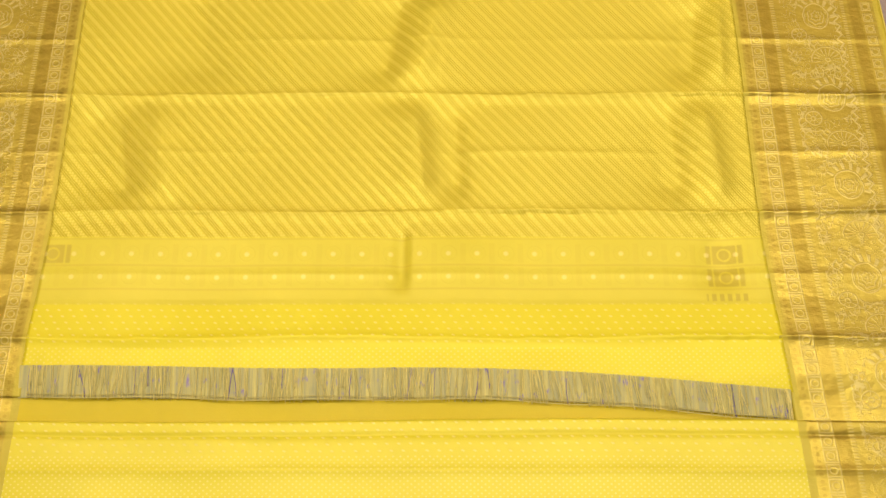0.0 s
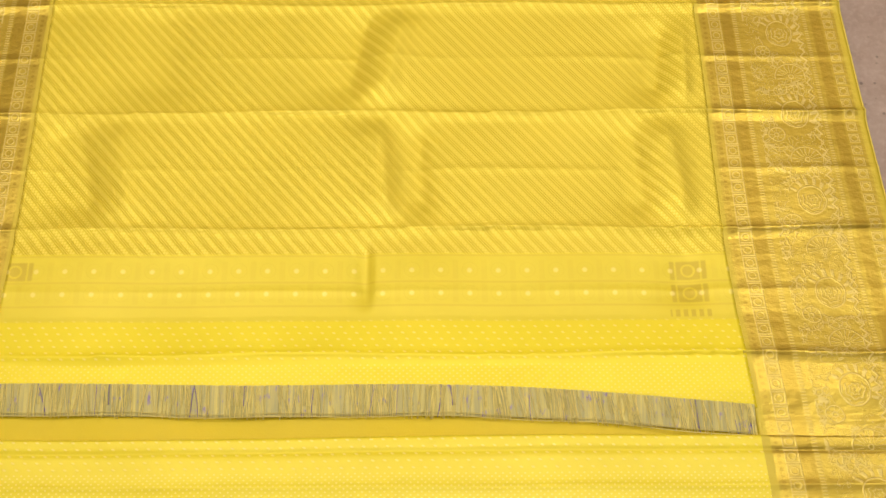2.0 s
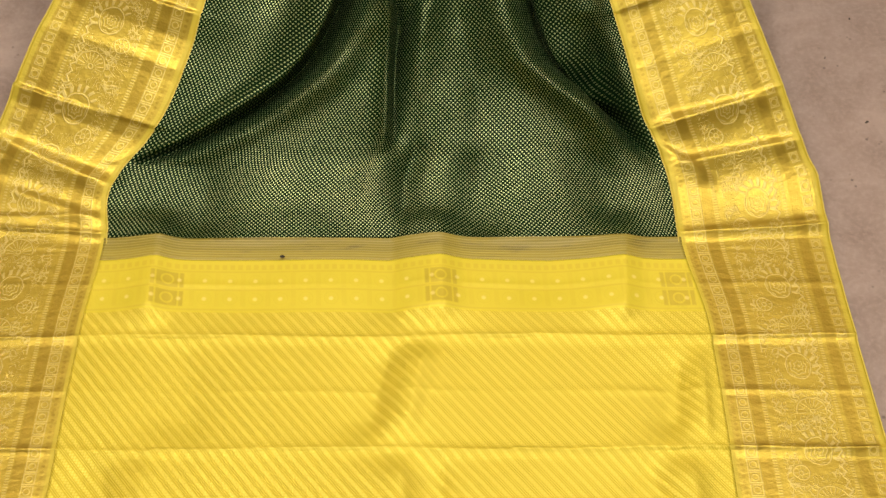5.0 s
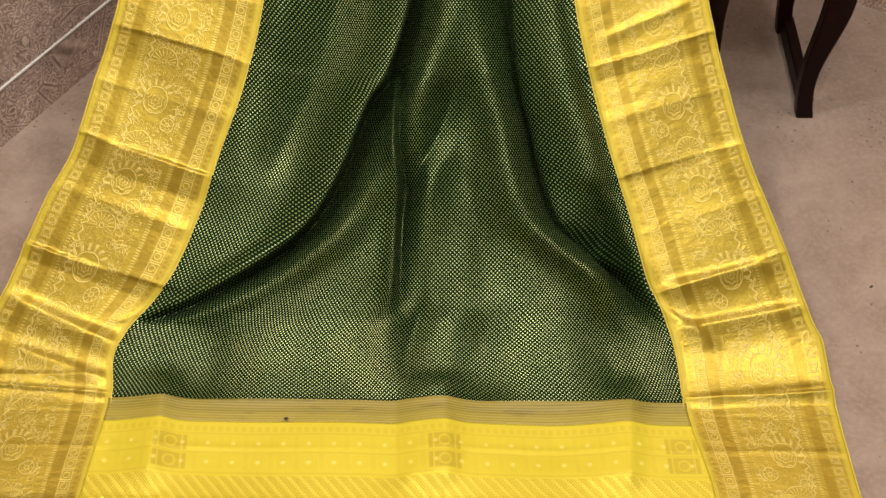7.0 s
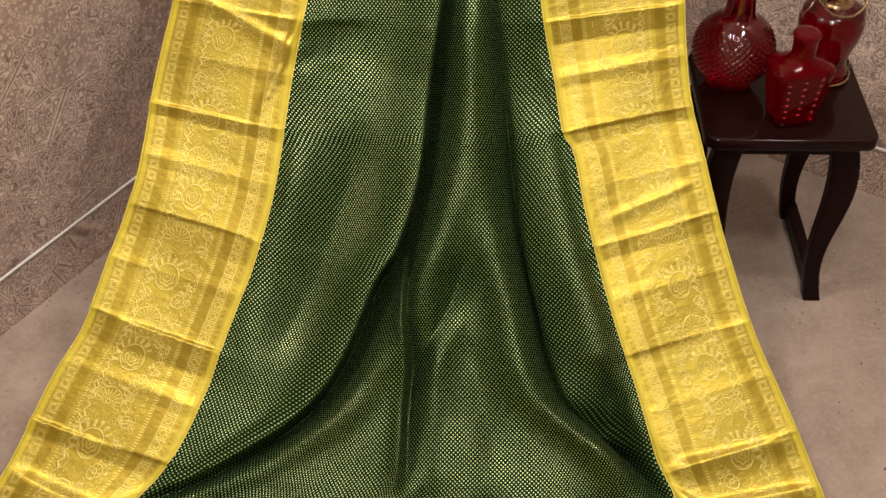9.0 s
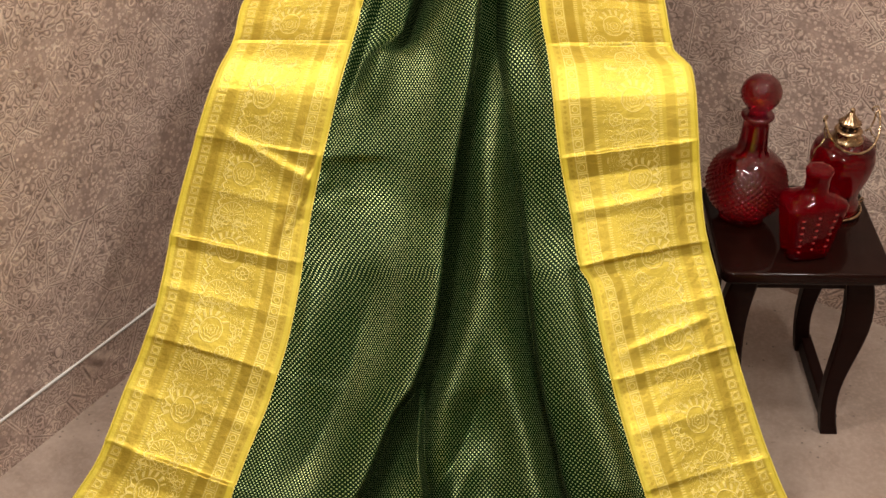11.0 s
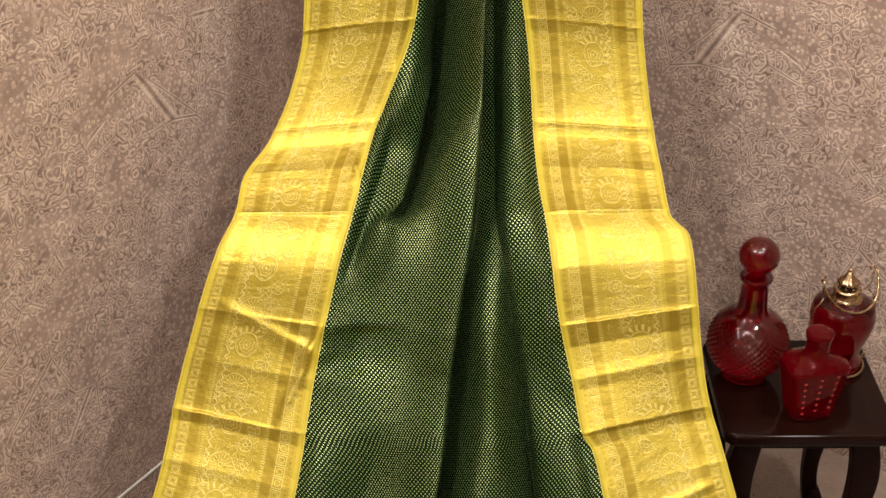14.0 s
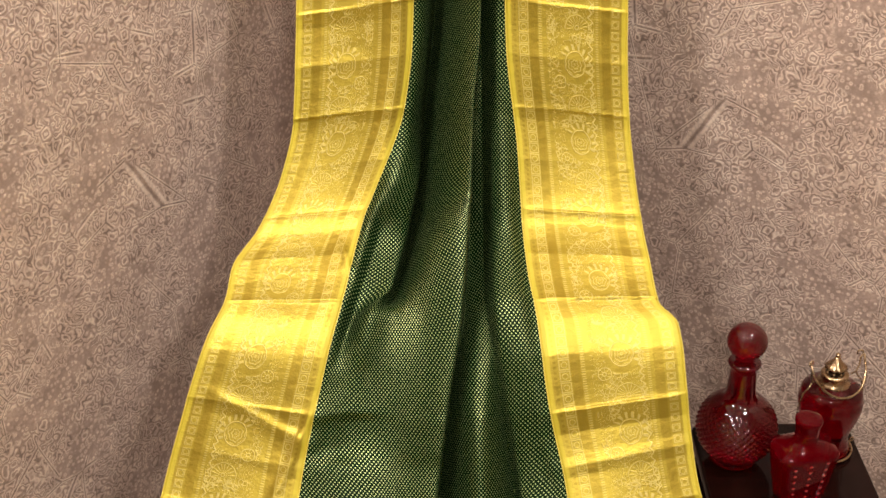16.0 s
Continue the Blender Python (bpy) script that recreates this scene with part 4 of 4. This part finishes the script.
# ---------------- the stool ----------------
def stool():
    ob = thing("stool", 0.509, 1.532, 0, "small dark mahogany stool with wavy legs and runners", "stool")
    hx, hy, top = 0.127, 0.112, 0.338
    bm = bmesh.new()
    made = bmesh.ops.create_cube(bm, size=1.0, matrix=Matrix.Translation((0, -0.007, top - 0.010)) @ Matrix.Diagonal((2 * hx, 2 * hy + 0.014, 0.020, 1)))
    uprights = [e for e in bm.edges if abs(e.verts[0].co.z - e.verts[1].co.z) > 0.01]
    bmesh.ops.bevel(bm, geom=uprights, offset=0.020, segments=6, affect="EDGES", profile=0.5)
    rims = [e for e in bm.edges if abs(e.verts[0].co.z - e.verts[1].co.z) < 1e-5 and len({round(f.normal.z, 1) for f in e.link_faces}) > 1]
    bmesh.ops.bevel(bm, geom=rims, offset=0.0045, segments=3, affect="EDGES", profile=0.6)
    part("tabletop", bm, M_WOOD_TOP, ob, "glossy rounded dark top", smooth=True).modifiers.new("flat", "EDGE_SPLIT").split_angle = radians(40)
    for sy in (-1, 1):
        bm = bmesh.new()
        box(bm, 0, sy * 0.090, top - 0.034, 0.205, 0.016, 0.028, 0.002)
        part("apron", bm, M_WOOD, ob, smooth=False)
    for sx in (-1, 1):
        bm = bmesh.new()
        box(bm, sx * 0.092, 0, top - 0.034, 0.016, 0.166, 0.028, 0.002)
        part("apron", bm, M_WOOD, ob, smooth=False)
    for sx in (-1, 1):
        for sy in (-1, 1):
            bm = bmesh.new()
            rings = []
            n = 16
            for k in range(n + 1):
                t = k / n
                z = (top - 0.021) * (1 - t)
                wave = 0.010 * math.sin(t * math.pi * 1.9 + 0.15)
                cx = sx * (0.082 + 0.012 * t + wave)
                cy = sy * (0.098 + 0.004 * t)
                w = 0.020 - 0.006 * t + 0.003 * math.sin(t * math.pi * 2)
                d = 0.011
                rings.append([bm.verts.new((cx + a * w, cy + b * d, z)) for a, b in ((-1, -0.8), (-0.85, -1), (0.85, -1), (1, -0.8), (1, 0.8), (0.85, 1), (-0.85, 1), (-1, 0.8))])
            for lo, hi in zip(rings, rings[1:]):
                for k in range(8):
                    bm.faces.new((lo[k], hi[k], hi[(k + 1) % 8], lo[(k + 1) % 8]))
            bm.faces.new(rings[0])
            bm.faces.new(rings[-1][::-1])
            bmesh.ops.recalc_face_normals(bm, faces=bm.faces)
            part("leg", bm, M_WOOD, ob).modifiers.new("flat", "EDGE_SPLIT").split_angle = radians(35)
        bm = bmesh.new()
        box(bm, sx * 0.093, 0, 0.0165, 0.020, 0.205, 0.031, 0.003)
        part("runner", bm, M_WOOD, ob, smooth=False)
    return ob


stool()
TOP = 0.338


# ---------------- red glass on the stool ----------------
def decanter():
    ob = thing("decanter", 0.434, 1.556, TOP, "round ruby red glass decanter with quilted belly and ball stopper", "decanter")
    rows = [(0.020, 0.0), (0.030, 0.001), (0.034, 0.004), (0.033, 0.008)]
    for k in range(1, 110):
        a = -1.02 + 2.20 * k / 110
        rows.append((0.0595 * math.cos(a) if a < 1.08 else 0.0595 * math.cos(1.08) - (a - 1.08) * 0.03, 0.061 + 0.0575 * math.sin(a) * 1.02))
    rows = [r for r in rows if r[0] > 0.0225 or r[1] < 0.02]
    for r, z in ((0.0225, 0.1205), (0.0212, 0.130), (0.0200, 0.145), (0.0192, 0.162), (0.0196, 0.170), (0.0235, 0.174), (0.0240, 0.1765), (0.0225, 0.179), (0.0180, 0.180)):
        rows.append((r, z))

    def quilt(a, n, z):
        if 0.018 < z < 0.108:
            w = min(1.0, (z - 0.018) / 0.02, (0.108 - z) / 0.015)
            return 1 + 0.045 * w * (abs(math.sin(17 * a + z * 330)) * abs(math.sin(17 * a - z * 330)) - 0.4)
        return 1.0

    bm = bmesh.new()
    lathe(bm, rows, 272, quilt)
    part("bottle", bm, M_GLASS, ob)
    bm = bmesh.new()
    ball = [(0.0125, 0.1805), (0.0150, 0.186)]
    for k in range(1, 26):
        a = -1.05 + (1.05 + 1.10) * k / 26
        ball.append((0.0285 * math.cos(a), 0.2125 + 0.0275 * math.sin(a)))
    ball.append((0.006, 0.2375))

    def facets(a, n, z):
        return 1 + 0.05 * (abs(math.sin(11 * a + z * 330)) * abs(math.sin(11 * a - z * 330)) - 0.4) if 0.19 < z < 0.23 else 1.0

    lathe(bm, ball, 132, facets)
    part("stopper", bm, M_GLASS, ob, "faceted red glass ball stopper")
    for piece_ in ob.children:
        piece_.scale = (1.03, 1.03, 1.03)
    return ob


M_GLASS_JAR = red_glass("ruby_jar_glass", 0.90)
M_GLINT = Mat("cut_red_glass", Roughness=0.04, IOR=2.0, Specular_IOR_Level=1.0, Base_Color=(0.30, 0.01, 0.015, 1)).mat


def flask():
    ob = thing("flask", 0.511, 1.462, TOP, "square-shouldered ruby red glass flask with cut sides and added glint beads", "bottle", turn=12)
    bm = bmesh.new()
    rings = []
    prof = [(0.028, 0.020, 0.0), (0.031, 0.023, 0.003), (0.0335, 0.025, 0.02), (0.040, 0.030, 0.075), (0.0445, 0.033, 0.118), (0.0455, 0.034, 0.126), (0.043, 0.032, 0.132),
            (0.030, 0.025, 0.141), (0.0185, 0.0185, 0.147), (0.0172, 0.0172, 0.153), (0.0172, 0.0172, 0.176), (0.0182, 0.0182, 0.184), (0.0195, 0.0195, 0.190), (0.0200, 0.0200, 0.196), (0.0185, 0.0185, 0.199), (0.012, 0.012, 0.1995)]
    sides = 64
    for a, b, z in prof:
        ring = []
        square = 5.0 if z < 0.135 else 2.0
        for k in range(sides):
            t = 2 * math.pi * k / sides
            c, s = math.cos(t), math.sin(t)
            r = (abs(c) ** square + abs(s) ** square) ** (-1 / square)
            ring.append(bm.verts.new((a * r * c, b * r * s, z)))
        rings.append(ring)
    for lo, hi in zip(rings, rings[1:]):
        for k in range(sides):
            bm.faces.new((lo[k], lo[(k + 1) % sides], hi[(k + 1) % sides], hi[k]))
    bm.faces.new(rings[0][::-1])
    bm.faces.new(rings[-1])
    body = part("bottle", bm, M_GLASS_THICK, ob)
    # glossy balls in slanting rows on the front, added for the cut facets' glints
    for k in range(3):
        for j in range(6):
            z = 0.030 + 0.016 * j + 0.004 * k
            half = 0.0335 + (0.0455 - 0.0335) * z / 0.126
            depth = 0.025 + (0.034 - 0.025) * z / 0.126
            bm = bmesh.new()
            bmesh.ops.create_icosphere(bm, subdivisions=1, radius=0.0024, matrix=Matrix.Diagonal((1.3, 0.6, 1, 1)))
            bead = part("bead", bm, M_GLINT, body, smooth=False)
            bead.location = (-half * 0.62 + half * 0.55 * k, -depth - 0.0002, z)
    body.scale = (1.0, 1.0, 0.75)
    return ob


def jar_lantern():
    ob = thing("jar_lantern", 0.579, 1.578, TOP, "ruby red glass jar lantern with brass cap and wire bail", "lantern", turn=20)
    bm = bmesh.new()
    lathe(bm, [(0.030, 0.003), (0.038, 0.004), (0.041, 0.010), (0.037, 0.022), (0.0345, 0.034), (0.039, 0.052), (0.046, 0.074), (0.0485, 0.090), (0.0485, 0.102), (0.046, 0.106), (0.047, 0.110),
               (0.044, 0.118), (0.035, 0.123), (0.027, 0.126), (0.024, 0.129)], 72)
    part("jar", bm, M_GLASS_JAR, ob)
    bm = bmesh.new()
    lathe(bm, [(0.0240, 0.1265), (0.0248, 0.1285), (0.0248, 0.1315), (0.0222, 0.133), (0.0212, 0.136), (0.0205, 0.1425), (0.0212, 0.144), (0.0200, 0.146), (0.0165, 0.1475), (0.009, 0.148)], 48)
    part("collar", bm, M_BRASS, ob, "ribbed brass collar")
    bm = bmesh.new()
    lathe(bm, [(0.0138, 0.1470), (0.0138, 0.1560), (0.0130, 0.1570), (0.008, 0.1572)], 40)
    cage = part("vent_drum", bm, M_WOOD, ob, "dark vent ring under the cap")
    for k in range(8):
        a = 2 * math.pi * k / 8
        bm = bmesh.new()
        bmesh.ops.create_icosphere(bm, subdivisions=1, radius=0.0022)
        bead = part("bead", bm, M_BRASS, cage)
        bead.location = (0.0141 * math.cos(a), 0.0141 * math.sin(a), 0.1510)
    bm = bmesh.new()
    lathe(bm, [(0.0152, 0.1562), (0.0162, 0.1570), (0.0130, 0.1600), (0.0082, 0.1660), (0.0046, 0.1730), (0.0022, 0.1755)], 80, lambda a, n, z: 1 + 0.10 * abs(math.sin(6 * a)) * max(0, min(1, (0.173 - z) / 0.01)))
    part("cap", bm, M_BRASS, ob, "fluted brass cap")
    bm = bmesh.new()
    bmesh.ops.create_uvsphere(bm, u_segments=20, v_segments=14, radius=0.0040, matrix=Matrix.Translation((0, 0, 0.1780)))
    part("knob", bm, M_BRASS, ob)
    # wires: ears at the collar, the bail hanging over the front, side wires down to the foot ring
    for sx in (-1, 1):
        bm = bmesh.new()
        ear = [(sx * 0.030, 0, 0.136), (sx * 0.039, 0, 0.139), (sx * 0.043, 0, 0.150), (sx * 0.0435, 0, 0.166)]
        ear += [(sx * (0.0435 + 0.0045 * math.sin(t)), 0.001 * t, 0.1705 - 0.0045 * math.cos(t)) for t in np.linspace(0.3, 6.3, 12)]
        tube(bm, ear, 0.0013, 7)
        part("ear", bm, M_BRASS, ob)
        bm = bmesh.new()
        side = [(sx * (0.040 + dx), 0, z) for dx, z in ((0.0, 0.136), (0.004, 0.128), (0.013, 0.120), (0.014, 0.112), (0.0185, 0.098), (0.018, 0.075), (0.012, 0.050), (0.005, 0.030), (0.003, 0.014), (0.001, 0.006))]
        side += [(sx * (0.047 + 0.005 * math.cos(t)), -0.001 * t, 0.010 + 0.005 * math.sin(t)) for t in np.linspace(3.4, 9.0, 12)]
        tube(bm, side, 0.0012, 7)
        part("side_wire", bm, M_BRASS, ob, "bent brass side wire")
    bm = bmesh.new()
    bail = [(0.0465 * math.cos(t), -0.036 * math.sin(t) - 0.002, 0.171 - 0.046 * math.sin(t) ** 0.8) for t in np.linspace(0.0, math.pi, 30)]
    tube(bm, bail, 0.0018, 8)
    part("bail", bm, M_BRASS, ob, "bright wire bail handle")
    bm = bmesh.new()
    ring = [(0.0435 * math.cos(t), 0.0435 * math.sin(t), 0.007) for t in np.linspace(0, 2 * math.pi, 40)]
    tube(bm, ring, 0.0019, 8)
    part("foot_ring", bm, M_BRASS, ob, "brass wire foot ring")
    return ob


decanter()
flask()
jar_lantern()


# ---------------- crumbs and a stray knot ----------------
def crumb(x, y, size, turn):
    bm = bmesh.new()
    bmesh.ops.create_icosphere(bm, subdivisions=1, radius=size, matrix=Matrix.Diagonal((1.6, 0.8, 0.5, 1)))
    for k, vert in enumerate(bm.verts):
        vert.co *= 1 + 0.3 * noise.noise((k * 1.3, x * 40, y * 30))
    ob = part("crumb", bm, M_CRUMB)
    ob.matrix_world = pose(x, y, size * 0.42, 0, 0, turn)
    return tagged(ob, "tiny dark crumb lying on the stone-look floor", "crumb", "crumbs on the floor")


M_CRUMB = painted("dark_dirt", (0.05, 0.035, 0.025), 0.8, 300.0)
for x, y, size, turn in ((0.640, 1.075, 0.0022, 30), (0.652, 1.28, 0.0016, 80), (0.70, 1.17, 0.0014, 10), (0.60, 1.20, 0.0013, 55), (0.69, 0.93, 0.0015, 20), (0.505, 1.64, 0.0018, 70)):
    crumb(x, y, size, turn)
bm = bmesh.new()
bmesh.ops.create_icosphere(bm, subdivisions=2, radius=0.0022, matrix=Matrix.Diagonal((1.6, 0.9, 0.8, 1)))
knot = part("thread_knot", bm, M_CRUMB, saree, "dark knot of thread")
knot.location = (-0.194, 0.834, 0.0165)
